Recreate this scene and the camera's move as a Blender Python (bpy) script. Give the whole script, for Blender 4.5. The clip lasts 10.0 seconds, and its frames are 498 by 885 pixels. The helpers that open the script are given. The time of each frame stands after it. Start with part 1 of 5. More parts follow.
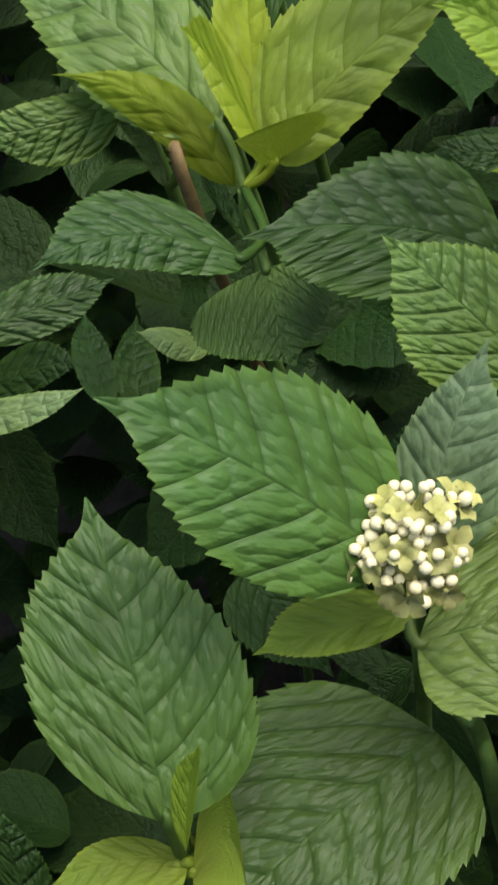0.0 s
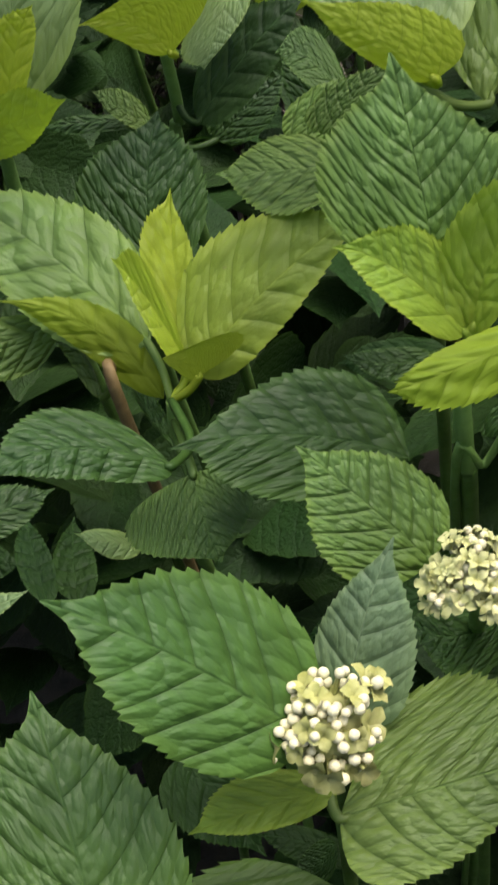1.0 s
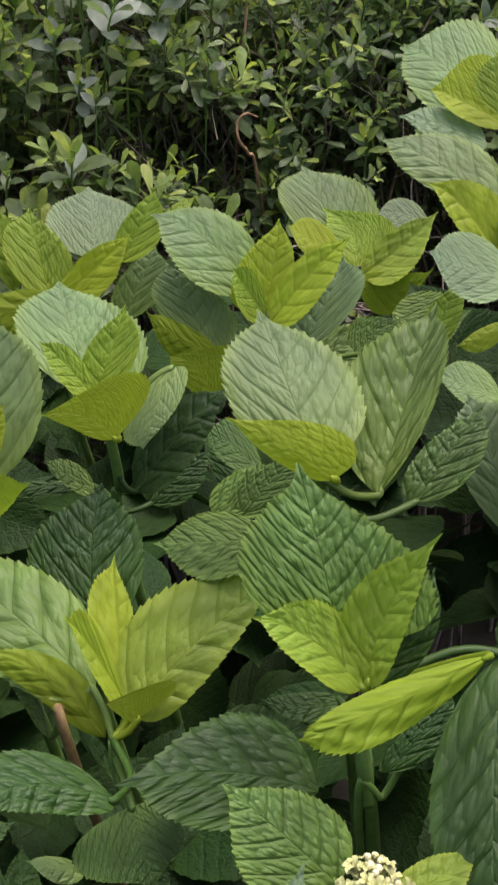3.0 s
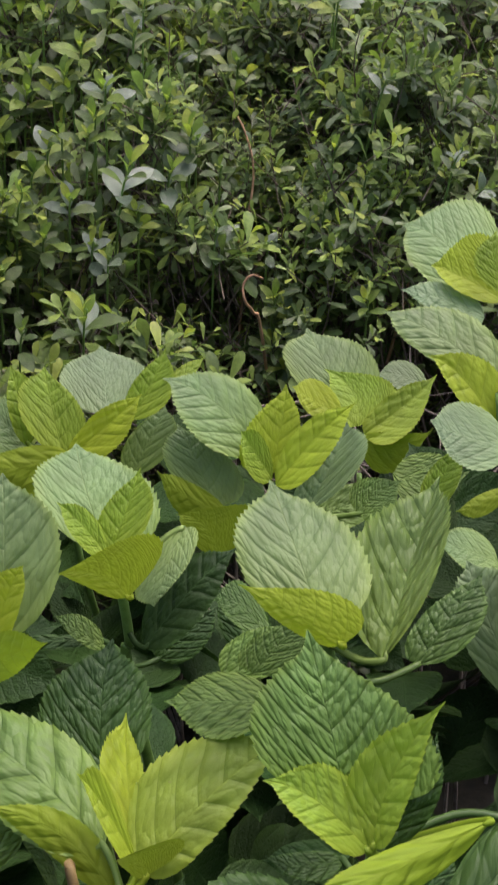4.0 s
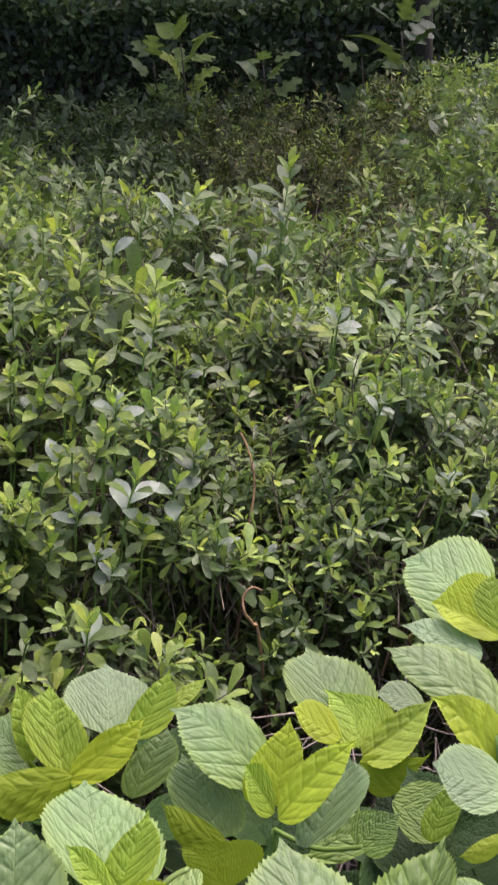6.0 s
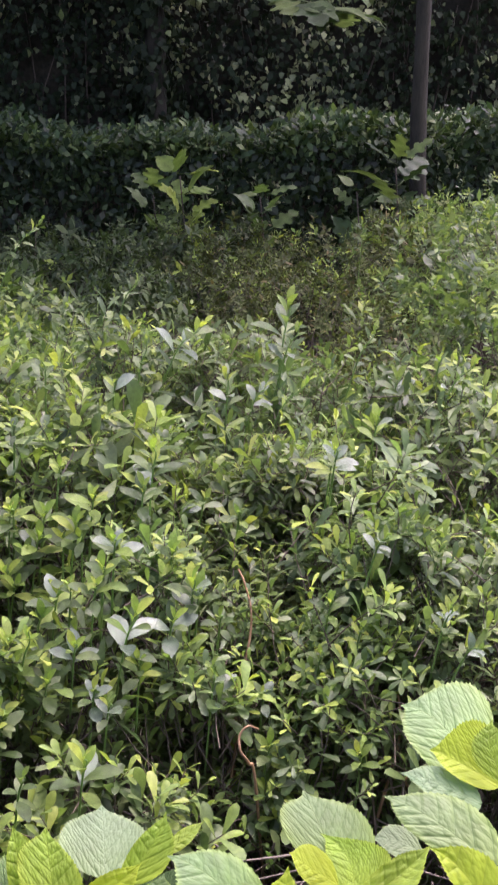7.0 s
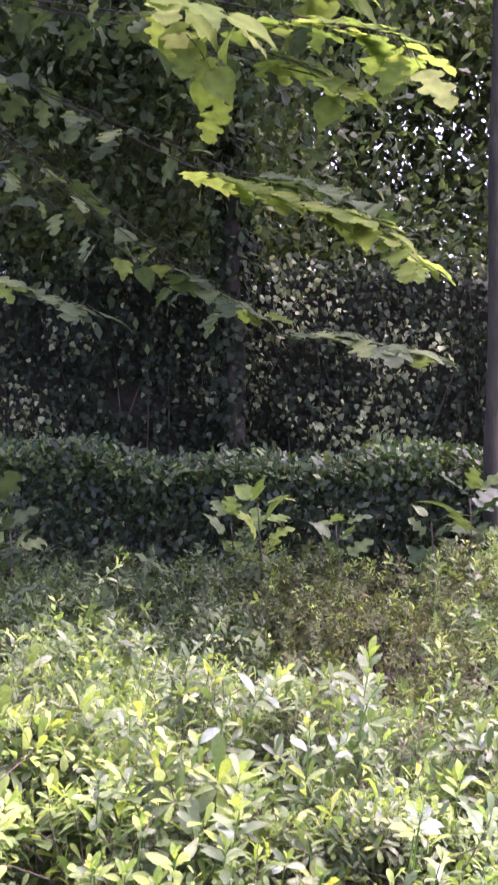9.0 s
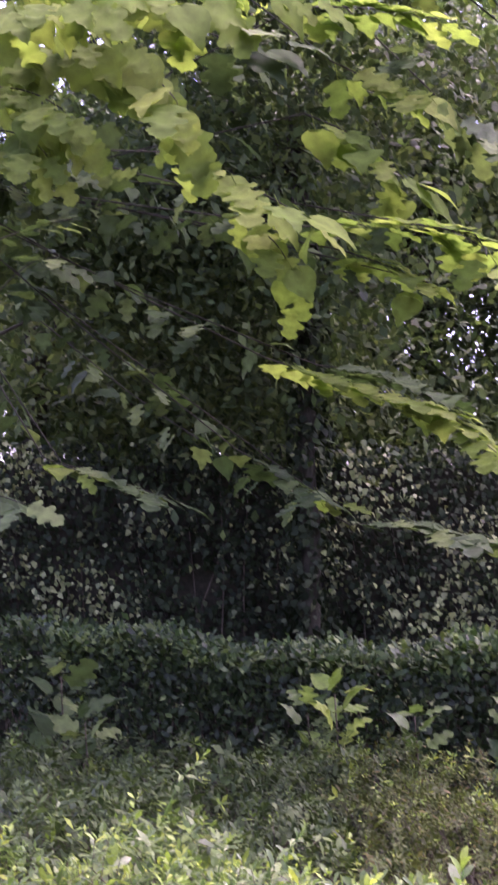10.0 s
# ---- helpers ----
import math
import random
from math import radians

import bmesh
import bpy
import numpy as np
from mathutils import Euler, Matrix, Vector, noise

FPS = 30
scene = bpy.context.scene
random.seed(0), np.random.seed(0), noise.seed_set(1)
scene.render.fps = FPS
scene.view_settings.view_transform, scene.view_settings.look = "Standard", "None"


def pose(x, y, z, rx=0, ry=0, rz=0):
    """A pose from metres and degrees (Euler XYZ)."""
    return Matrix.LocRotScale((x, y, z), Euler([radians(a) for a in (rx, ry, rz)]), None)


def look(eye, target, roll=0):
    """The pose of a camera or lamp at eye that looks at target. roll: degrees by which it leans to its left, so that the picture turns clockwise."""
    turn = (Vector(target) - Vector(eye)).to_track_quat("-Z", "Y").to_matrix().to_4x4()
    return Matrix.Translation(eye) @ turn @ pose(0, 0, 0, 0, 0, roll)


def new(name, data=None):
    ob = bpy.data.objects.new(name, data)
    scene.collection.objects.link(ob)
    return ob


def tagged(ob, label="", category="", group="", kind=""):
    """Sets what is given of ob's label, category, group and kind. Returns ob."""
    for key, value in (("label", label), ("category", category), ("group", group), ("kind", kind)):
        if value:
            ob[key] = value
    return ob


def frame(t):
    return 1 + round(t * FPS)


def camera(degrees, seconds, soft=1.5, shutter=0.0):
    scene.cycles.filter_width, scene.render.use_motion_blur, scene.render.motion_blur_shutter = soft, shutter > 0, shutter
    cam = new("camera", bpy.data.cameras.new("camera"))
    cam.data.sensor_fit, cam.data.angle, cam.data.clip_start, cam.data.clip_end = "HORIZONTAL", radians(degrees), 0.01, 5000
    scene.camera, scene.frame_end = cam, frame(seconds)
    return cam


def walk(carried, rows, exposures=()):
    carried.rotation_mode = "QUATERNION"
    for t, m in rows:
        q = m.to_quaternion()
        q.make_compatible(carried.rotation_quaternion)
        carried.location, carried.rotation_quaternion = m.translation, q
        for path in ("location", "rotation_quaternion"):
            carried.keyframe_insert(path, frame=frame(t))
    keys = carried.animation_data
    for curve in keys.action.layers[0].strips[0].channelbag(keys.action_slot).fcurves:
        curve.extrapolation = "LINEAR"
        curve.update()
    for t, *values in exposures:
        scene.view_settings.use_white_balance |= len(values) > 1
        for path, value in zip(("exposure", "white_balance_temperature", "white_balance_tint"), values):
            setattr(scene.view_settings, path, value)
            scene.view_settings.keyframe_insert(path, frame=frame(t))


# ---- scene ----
cam = camera(20.0, 10.0, soft=2.2, shutter=0.25)
PATH = [
    (0, (0.067, -0.077, 1.375), (-0.251, 1.044, -0.25), -11.1),
    (0.5, (0.071, -0.086, 1.394), (-0.2, 1.132, -0.168), -9.2),
    (1, (0.076, -0.103, 1.42), (-0.149, 1.227, -0.056), -7.6),
    (1.5, (0.081, -0.12, 1.444), (-0.112, 1.302, 0.05), -6.6),
    (2, (0.083, -0.135, 1.468), (-0.071, 1.371, 0.161), -5.3),
    (2.5, (0.083, -0.158, 1.495), (-0.038, 1.415, 0.266), -4.3),
    (4, (0.074, -0.201, 1.553), (-0.017, 1.533, 0.559), -2.1),
    (4.5, (0.068, -0.21, 1.571), (-0.018, 1.578, 0.677), -1.7),
    (5, (0.067, -0.214, 1.59), (-0.012, 1.612, 0.778), -1.1),
    (5.5, (0.063, -0.214, 1.606), (-0.012, 1.646, 0.874), -0.8),
    (7, (0.051, -0.228, 1.644), (-0.009, 1.711, 1.158), 0.3),
    (7.5, (0.046, -0.235, 1.658), (-0.016, 1.725, 1.265), 0.6),
    (8, (0.043, -0.245, 1.676), (-0.05, 1.733, 1.398), 0.8),
    (8.5, (0.038, -0.259, 1.691), (-0.116, 1.728, 1.526), 0.8),
    (9, (0.032, -0.269, 1.712), (-0.135, 1.723, 1.663), 0.8),
    (9.5, (0.013, -0.275, 1.731), (-0.172, 1.715, 1.804), 1.0),
    (10, (0.005, -0.286, 1.747), (-0.265, 1.685, 1.951), 1.1),
]
walk(cam, [(t, look(eye, target, roll)) for t, eye, target, roll in PATH],
     exposures=((0, 1.02, 6000, 21), (2.5, 1.13, 6050, 30), (4.5, 1.40, 6050, 33), (5.5, 1.70, 6080, 37), (7.0, 2.17, 5920, 45), (7.45, 2.8, 5880, 52.5), (8.0, 3.0, 5830, 59), (9.0, 3.25, 5880, 64), (10.0, 2.85, 5920, 65)))

# ---- light ----
SUN_ELEVATION, SUN_ROTATION = 72, 48      # degrees; rotation clockwise from +y
world = bpy.data.worlds.new("sky")
scene.world = world
world.use_nodes = True
wn = world.node_tree
sky = wn.nodes.new("ShaderNodeTexSky")
sky.sky_type, sky.sun_disc = "NISHITA", False
sky.sun_elevation, sky.sun_rotation = radians(SUN_ELEVATION), radians(SUN_ROTATION)
sky.air_density, sky.dust_density, sky.ozone_density = 1.0, 7.0, 0.5
wn.links.new(sky.outputs[0], wn.nodes["Background"].inputs[0])
wn.nodes["Background"].inputs[1].default_value = 0.15
sun_data = bpy.data.lights.new("sun", "SUN")
sun_data.energy, sun_data.angle, sun_data.color = 1.35, radians(55), (1.0, 0.95, 0.86)
sun = new("sun", sun_data)
e, r = radians(SUN_ELEVATION), radians(SUN_ROTATION)
sun.matrix_world = look((0, 0, 0), (-math.cos(e) * math.sin(r), -math.cos(e) * math.cos(r), -math.sin(e)))


# ---- materials ----
def nodes_of(name):
    m = bpy.data.materials.new(name)
    m.use_nodes = True
    t = m.node_tree
    return m, t, t.nodes["Principled BSDF"], t.nodes["Material Output"]


def add(t, kind, **values):
    n = t.nodes.new(kind)
    for key, v in values.items():
        n.inputs[key].default_value = v
    return n


def ramp(t, fac, stops):
    n = t.nodes.new("ShaderNodeValToRGB")
    while len(n.color_ramp.elements) < len(stops):
        n.color_ramp.elements.new(0.5)
    for el, (p, c) in zip(n.color_ramp.elements, stops):
        el.position, el.color = p, (*c, 1)
    t.links.new(fac, n.inputs[0])
    return n.outputs[0]


def mixed(t, fac, a, b, how="MIX"):
    n = t.nodes.new("ShaderNodeMix")
    n.data_type, n.blend_type = "RGBA", how
    for s, v in ((n.inputs[0], fac), (n.inputs[6], a), (n.inputs[7], b)):
        if isinstance(v, bpy.types.NodeSocket):
            t.links.new(v, s)
        else:
            s.default_value = v if not isinstance(v, tuple) else (*v, 1)
    return n.outputs[2]


def sheet(t, bsdf, out, colour, through_colour, share):
    """A thin leaf: light passes through it."""
    tr = t.nodes.new("ShaderNodeBsdfTranslucent")
    mix = t.nodes.new("ShaderNodeMixShader")
    mix.inputs[0].default_value = share
    t.links.new(through_colour, tr.inputs[0])
    t.links.new(colour, bsdf.inputs["Base Color"])
    t.links.new(bsdf.outputs[0], mix.inputs[1])
    t.links.new(tr.outputs[0], mix.inputs[2])
    t.links.new(mix.outputs[0], out.inputs[0])


def hydrangea_material(name, blade, vein, edge, rough=0.42, share=0.3, quilt=0.75, gloss=0.42):
    """Broad leaf: pale veins along its own length, fine puckering with shade painted into its grooves, blotches, a
    lighter margin.
    """
    m, t, bsdf, out = nodes_of(name)
    uv = t.nodes.new("ShaderNodeUVMap")
    uv.uv_map = "leaf"
    sep = t.nodes.new("ShaderNodeSeparateXYZ")
    t.links.new(uv.outputs[0], sep.inputs[0])

    def calc(op, a, b=0.0, c=0.0):
        n = t.nodes.new("ShaderNodeMath")
        n.operation = op
        for s, v in zip(n.inputs, (a, b, c)):
            if isinstance(v, bpy.types.NodeSocket):
                t.links.new(v, s)
            else:
                s.default_value = v
        return n.outputs[0]

    along, across = sep.outputs[0], sep.outputs[1]
    side = calc("ABSOLUTE", across)
    uv2 = t.nodes.new("ShaderNodeUVMap")
    uv2.uv_map = "blade"
    sep2 = t.nodes.new("ShaderNodeSeparateXYZ")
    t.links.new(uv2.outputs[0], sep2.inputs[0])
    y = calc("ABSOLUTE", sep2.outputs[1])
    tc = t.nodes.new("ShaderNodeTexCoord")
    wob = add(t, "ShaderNodeTexNoise", Scale=34.0, Detail=0.0)
    t.links.new(tc.outputs["Object"], wob.inputs["Vector"])
    bend = calc("MULTIPLY_ADD", wob.outputs[0], 0.05, -0.025)
    sweep = calc("MULTIPLY", y, calc("MULTIPLY_ADD", y, 1.3, 0.72))
    other = calc("MULTIPLY", calc("GREATER_THAN", sep2.outputs[1], 0.0), 0.03)
    q = calc("ADD", calc("ADD", calc("SUBTRACT", along, sweep), other), bend)
    wave = calc("ABSOLUTE", calc("SINE", calc("MULTIPLY", q, math.pi * 6.5)))
    thin = calc("POWER", calc("SUBTRACT", 1.0, calc("MINIMUM", calc("DIVIDE", wave, 0.24), 1.0)), 1.5)
    rib = calc("SUBTRACT", 1.0, calc("MINIMUM", calc("DIVIDE", y, 0.008), 1.0))
    veins = calc("MULTIPLY", rib, 2.0)
    # small cushions in ladders between the side veins
    net = t.nodes.new("ShaderNodeCombineXYZ")
    t.links.new(calc("MULTIPLY_ADD", q, 14.0, calc("MULTIPLY", wob.outputs[0], 1.4)), net.inputs[0])
    t.links.new(calc("MULTIPLY_ADD", sep2.outputs[1], 24.0, calc("MULTIPLY", wob.outputs[0], 1.3)), net.inputs[1])
    cells = t.nodes.new("ShaderNodeTexVoronoi")
    cells.voronoi_dimensions, cells.feature = "2D", "SMOOTH_F1"
    cells.inputs["Scale"].default_value = 1.0
    cells.inputs["Smoothness"].default_value = 0.2
    t.links.new(net.outputs[0], cells.inputs["Vector"])
    puffs = calc("SUBTRACT", 1.0, calc("MINIMUM", calc("POWER", calc("MULTIPLY", cells.outputs["Distance"], 1.3), 1.8), 1.0))
    fine = t.nodes.new("ShaderNodeTexVoronoi")
    fine.voronoi_dimensions, fine.feature = "2D", "SMOOTH_F1"
    fine.inputs["Scale"].default_value = 2.3
    fine.inputs["Smoothness"].default_value = 0.2
    t.links.new(net.outputs[0], fine.inputs["Vector"])
    small = calc("SUBTRACT", 1.0, calc("MINIMUM", fine.outputs["Distance"], 1.0))
    groove = calc("POWER", calc("MINIMUM", calc("DIVIDE", wave, 0.55), 1.0), 0.6)
    cushion = calc("ADD", calc("MULTIPLY", groove, 0.5), calc("MULTIPLY", puffs, 0.45))
    cushion = calc("ADD", cushion, calc("MULTIPLY", small, 0.13))
    blot = add(t, "ShaderNodeTexNoise", Scale=38.0, Detail=4.0)
    t.links.new(tc.outputs["Object"], blot.inputs["Vector"])
    info = t.nodes.new("ShaderNodeObjectInfo")
    shade = tuple(c * 0.78 for c in blade)
    lit = tuple(min(1, c * 1.2) for c in blade)
    col = ramp(t, blot.outputs[0], ((0.32, shade), (0.68, lit)))
    # young towards the stalk, where the blade stays yellower
    col = mixed(t, calc("MULTIPLY", calc("POWER", calc("SUBTRACT", 1.0, along), 2.0), 0.45), col, edge)
    hue = t.nodes.new("ShaderNodeHueSaturation")
    t.links.new(calc("MULTIPLY_ADD", info.outputs["Random"], 0.016, 0.49), hue.inputs["Hue"])
    t.links.new(calc("MULTIPLY_ADD", info.outputs["Random"], 0.3, 0.85), hue.inputs["Value"])
    t.links.new(col, hue.inputs["Color"])
    # dips between cushions and side veins darken: groove shade put into the colour
    col = mixed(t, calc("MULTIPLY", calc("SUBTRACT", 1.0, puffs), 0.2), hue.outputs[0], tuple(c * 0.62 for c in blade))
    col = mixed(t, calc("MULTIPLY", thin, 0.4), col, tuple(c * 0.6 for c in blade))
    col = mixed(t, calc("MULTIPLY", veins, 0.3), col, vein)
    rim = calc("MULTIPLY", calc("POWER", side, 8.0), 0.5)
    col = mixed(t, rim, col, edge)
    spot = add(t, "ShaderNodeTexNoise", Scale=140.0, Detail=2.0)
    t.links.new(tc.outputs["Object"], spot.inputs["Vector"])
    col = mixed(t, calc("MULTIPLY", calc("GREATER_THAN", spot.outputs[0], 0.79), 0.4), col, (0.16, 0.11, 0.05))
    glow = mixed(t, 0.6, col, tuple(min(1, c * k) for c, k in zip(blade, (1.9, 2.0, 0.9))))
    relief = calc("SUBTRACT", cushion, calc("MULTIPLY", rib, 0.2))
    bump = add(t, "ShaderNodeBump", Strength=quilt, Distance=0.0036)
    t.links.new(relief, bump.inputs["Height"])
    grain = add(t, "ShaderNodeTexNoise", Scale=900.0, Detail=2.0)
    t.links.new(tc.outputs["Object"], grain.inputs["Vector"])
    bump2 = add(t, "ShaderNodeBump", Strength=0.12, Distance=0.0006)
    t.links.new(grain.outputs[0], bump2.inputs["Height"])
    t.links.new(bump.outputs[0], bump2.inputs["Normal"])
    t.links.new(bump2.outputs[0], bsdf.inputs["Normal"])
    bsdf.inputs["Roughness"].default_value = rough
    bsdf.inputs["Specular IOR Level"].default_value = gloss
    sheet(t, bsdf, out, col, glow, share)
    return m


def foliage_material(name, stops, rough=0.38, share=0.25, gloss=0.5):
    """Small leaves in great number: each one takes its own colour."""
    m, t, bsdf, out = nodes_of(name)
    geo = t.nodes.new("ShaderNodeNewGeometry")
    info = t.nodes.new("ShaderNodeObjectInfo")
    both = add(t, "ShaderNodeMath")
    t.links.new(geo.outputs["Random Per Island"], both.inputs[0])
    t.links.new(info.outputs["Random"], both.inputs[1])
    own = add(t, "ShaderNodeMath")
    own.operation = "FRACT"
    t.links.new(both.outputs[0], own.inputs[0])
    col = ramp(t, own.outputs[0], stops)
    tc = t.nodes.new("ShaderNodeTexCoord")
    n = add(t, "ShaderNodeTexNoise", Scale=3.0, Detail=3.0)
    t.links.new(tc.outputs["Object"], n.inputs["Vector"])
    fine = add(t, "ShaderNodeTexNoise", Scale=180.0, Detail=2.0)
    t.links.new(tc.outputs["Object"], fine.inputs["Vector"])
    dull = ramp(t, n.outputs[0], ((0.35, (0.75, 0.72, 0.7)), (0.65, (1.1, 1.1, 1.0))))
    col = mixed(t, 1.0, col, dull, "MULTIPLY")
    grain = ramp(t, fine.outputs[0], ((0.3, (0.8, 0.8, 0.8)), (0.7, (1.15, 1.15, 1.1))))
    col = mixed(t, 1.0, col, grain, "MULTIPLY")
    glow = mixed(t, 1.0, col, (1.4, 1.5, 0.85), "MULTIPLY")
    bump = add(t, "ShaderNodeBump", Strength=0.3, Distance=0.002)
    t.links.new(fine.outputs[0], bump.inputs["Height"])
    t.links.new(bump.outputs[0], bsdf.inputs["Normal"])
    bsdf.inputs["Roughness"].default_value = rough
    bsdf.inputs["Specular IOR Level"].default_value = gloss
    sheet(t, bsdf, out, col, glow, share)
    return m


def grained(name, dark, light, scale, rough=0.85, bumpy=0.4, stretch=(1, 1, 1)):
    """Bark, stems, soil."""
    m, t, bsdf, out = nodes_of(name)
    tc = t.nodes.new("ShaderNodeTexCoord")
    mp = t.nodes.new("ShaderNodeMapping")
    mp.inputs["Scale"].default_value = stretch
    t.links.new(tc.outputs["Object"], mp.inputs[0])
    a = add(t, "ShaderNodeTexNoise", Scale=scale, Detail=6.0, Roughness=0.65)
    b = add(t, "ShaderNodeTexNoise", Scale=scale * 0.13, Detail=3.0)
    for n in (a, b):
        t.links.new(mp.outputs[0], n.inputs["Vector"])
    col = ramp(t, a.outputs[0], ((0.3, dark), (0.7, light)))
    col = mixed(t, 1.0, col, ramp(t, b.outputs[0], ((0.3, (0.65, 0.65, 0.65)), (0.7, (1.2, 1.2, 1.2)))), "MULTIPLY")
    t.links.new(col, bsdf.inputs["Base Color"])
    bump = add(t, "ShaderNodeBump", Strength=bumpy, Distance=0.01)
    t.links.new(a.outputs[0], bump.inputs["Height"])
    t.links.new(bump.outputs[0], bsdf.inputs["Normal"])
    bsdf.inputs["Roughness"].default_value = rough
    bsdf.inputs["Specular IOR Level"].default_value = 0.25
    return m


TONES = [
    # hydrangea_dark is near black: the shade of the gaps is in its colour
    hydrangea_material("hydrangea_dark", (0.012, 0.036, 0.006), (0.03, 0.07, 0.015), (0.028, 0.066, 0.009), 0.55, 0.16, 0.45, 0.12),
    hydrangea_material("hydrangea_mature", (0.042, 0.098, 0.016), (0.055, 0.118, 0.024), (0.085, 0.165, 0.018), 0.5, 0.22, 0.7, 0.28),
    hydrangea_material("hydrangea_mid", (0.076, 0.146, 0.026), (0.095, 0.17, 0.035), (0.15, 0.24, 0.026), 0.5, 0.26, 0.75, 0.28),
    hydrangea_material("hydrangea_light", (0.112, 0.190, 0.062), (0.14, 0.21, 0.06), (0.21, 0.31, 0.045), 0.5, 0.34, 0.45, 0.3),
    hydrangea_material("hydrangea_young", (0.158, 0.268, 0.022), (0.20, 0.285, 0.025), (0.27, 0.35, 0.022), 0.5, 0.4, 0.5, 0.25),
    hydrangea_material("hydrangea_yellow", (0.225, 0.315, 0.014), (0.19, 0.26, 0.012), (0.29, 0.37, 0.02), 0.5, 0.42, 0.35, 0.25),
    hydrangea_material("hydrangea_pale", (0.108, 0.172, 0.072), (0.17, 0.25, 0.11), (0.22, 0.33, 0.11), 0.5, 0.34, 0.45, 0.32),
    hydrangea_material("hydrangea_deep", (0.021, 0.056, 0.009), (0.038, 0.085, 0.018), (0.052, 0.118, 0.012), 0.5, 0.2, 0.7, 0.26),
    # young underside, darkened: the shade below the blade is in its colour
    hydrangea_material("hydrangea_shaded_underside", (0.150, 0.226, 0.011), (0.16, 0.23, 0.014), (0.19, 0.27, 0.012), 0.55, 0.4, 0.3, 0.15),
]
GREEN = grained("green_stem", (0.07, 0.15, 0.02), (0.14, 0.25, 0.05), 90, 0.5, 0.15)
BROWN = grained("brown_stem", (0.115, 0.08, 0.025), (0.205, 0.15, 0.05), 120, 0.6, 0.2)
RED_TWIG = grained("red_twig", (0.17, 0.10, 0.045), (0.30, 0.19, 0.09), 120, 0.6, 0.2)
TWIG = grained("twig_bark", (0.040, 0.033, 0.020), (0.108, 0.088, 0.055), 60, 0.8, 0.4)
BARK = grained("tree_bark", (0.015, 0.0145, 0.008), (0.044, 0.041, 0.024), 30, 0.9, 0.8, (1, 1, 0.25))
SOIL = grained("soil", (0.011, 0.0115, 0.006), (0.038, 0.036, 0.021), 25, 0.95, 0.7)
BUD = grained("bud_cream", (0.58, 0.57, 0.28), (0.73, 0.71, 0.41), 200, 0.5, 0.1)
SEPAL = grained("sepal_yellow", (0.20, 0.22, 0.045), (0.33, 0.34, 0.11), 150, 0.5, 0.15)
SEPAL_PALE = grained("sepal_cream", (0.36, 0.40, 0.11), (0.55, 0.56, 0.24), 150, 0.5, 0.15)
SHRUB_LEAF = foliage_material("shrub_leaf", ((0.0, (0.044, 0.082, 0.024)), (0.4, (0.074, 0.126, 0.038)), (0.8, (0.108, 0.165, 0.052)), (0.93, (0.138, 0.192, 0.072)), (1.0, (0.18, 0.23, 0.13))), 0.45, 0.46, 0.36)
TIP_LEAF = foliage_material("shrub_young_leaf", ((0.0, (0.105, 0.175, 0.038)), (0.6, (0.155, 0.23, 0.042)), (1.0, (0.225, 0.285, 0.048))), 0.5, 0.36, 0.25)
# grey-green tone that paints the sheen of the sky on shrub leaves
SHEEN_LEAF = foliage_material("shrub_sheen_leaf", ((0.0, (0.07, 0.115, 0.06)), (0.5, (0.105, 0.155, 0.09)), (1.0, (0.155, 0.205, 0.14))), 0.4, 0.2, 0.45)
YELLOW_LEAF = foliage_material("shrub_yellow_leaf", ((0.0, (0.13, 0.23, 0.035)), (0.6, (0.19, 0.29, 0.04)), (1.0, (0.27, 0.34, 0.05))), 0.5, 0.4, 0.25)
# shrub leaf darkened: the tree's shade is put into its colour
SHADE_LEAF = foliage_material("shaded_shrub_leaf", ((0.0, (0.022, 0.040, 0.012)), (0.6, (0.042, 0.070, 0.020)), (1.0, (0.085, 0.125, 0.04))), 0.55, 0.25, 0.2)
DRY_LEAF = foliage_material("dry_shrub_leaf", ((0.0, (0.032, 0.040, 0.014)), (0.4, (0.050, 0.068, 0.020)), (0.85, (0.080, 0.108, 0.030)), (1.0, (0.115, 0.098, 0.042))), 0.6, 0.3, 0.15)
# hedge tones: sides darkened for shade, top lightened as if lit
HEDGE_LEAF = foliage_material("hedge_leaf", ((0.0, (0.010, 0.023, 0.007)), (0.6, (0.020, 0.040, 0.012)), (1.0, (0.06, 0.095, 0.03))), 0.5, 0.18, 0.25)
HEDGE_TOP = foliage_material("hedge_lit_leaf", ((0.0, (0.02, 0.045, 0.013)), (0.6, (0.045, 0.085, 0.024)), (1.0, (0.12, 0.17, 0.05))), 0.5, 0.25, 0.25)
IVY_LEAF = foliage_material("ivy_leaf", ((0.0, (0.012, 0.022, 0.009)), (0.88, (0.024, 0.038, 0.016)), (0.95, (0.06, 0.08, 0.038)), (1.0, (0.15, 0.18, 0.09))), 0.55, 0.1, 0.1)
# pale tone for the glints of light painted on the ivy
IVY_GLINT = foliage_material("ivy_glint_leaf", ((0.0, (0.09, 0.125, 0.04)), (0.6, (0.18, 0.22, 0.085)), (1.0, (0.31, 0.35, 0.16))), 0.45, 0.15, 0.3)
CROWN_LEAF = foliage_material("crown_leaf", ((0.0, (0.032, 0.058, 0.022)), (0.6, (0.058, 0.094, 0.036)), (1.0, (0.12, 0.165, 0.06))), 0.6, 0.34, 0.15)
BROAD_LEAF = foliage_material("broad_leaf", ((0.0, (0.095, 0.15, 0.035)), (0.6, (0.145, 0.205, 0.048)), (1.0, (0.215, 0.27, 0.075))), 0.65, 0.55, 0.06)
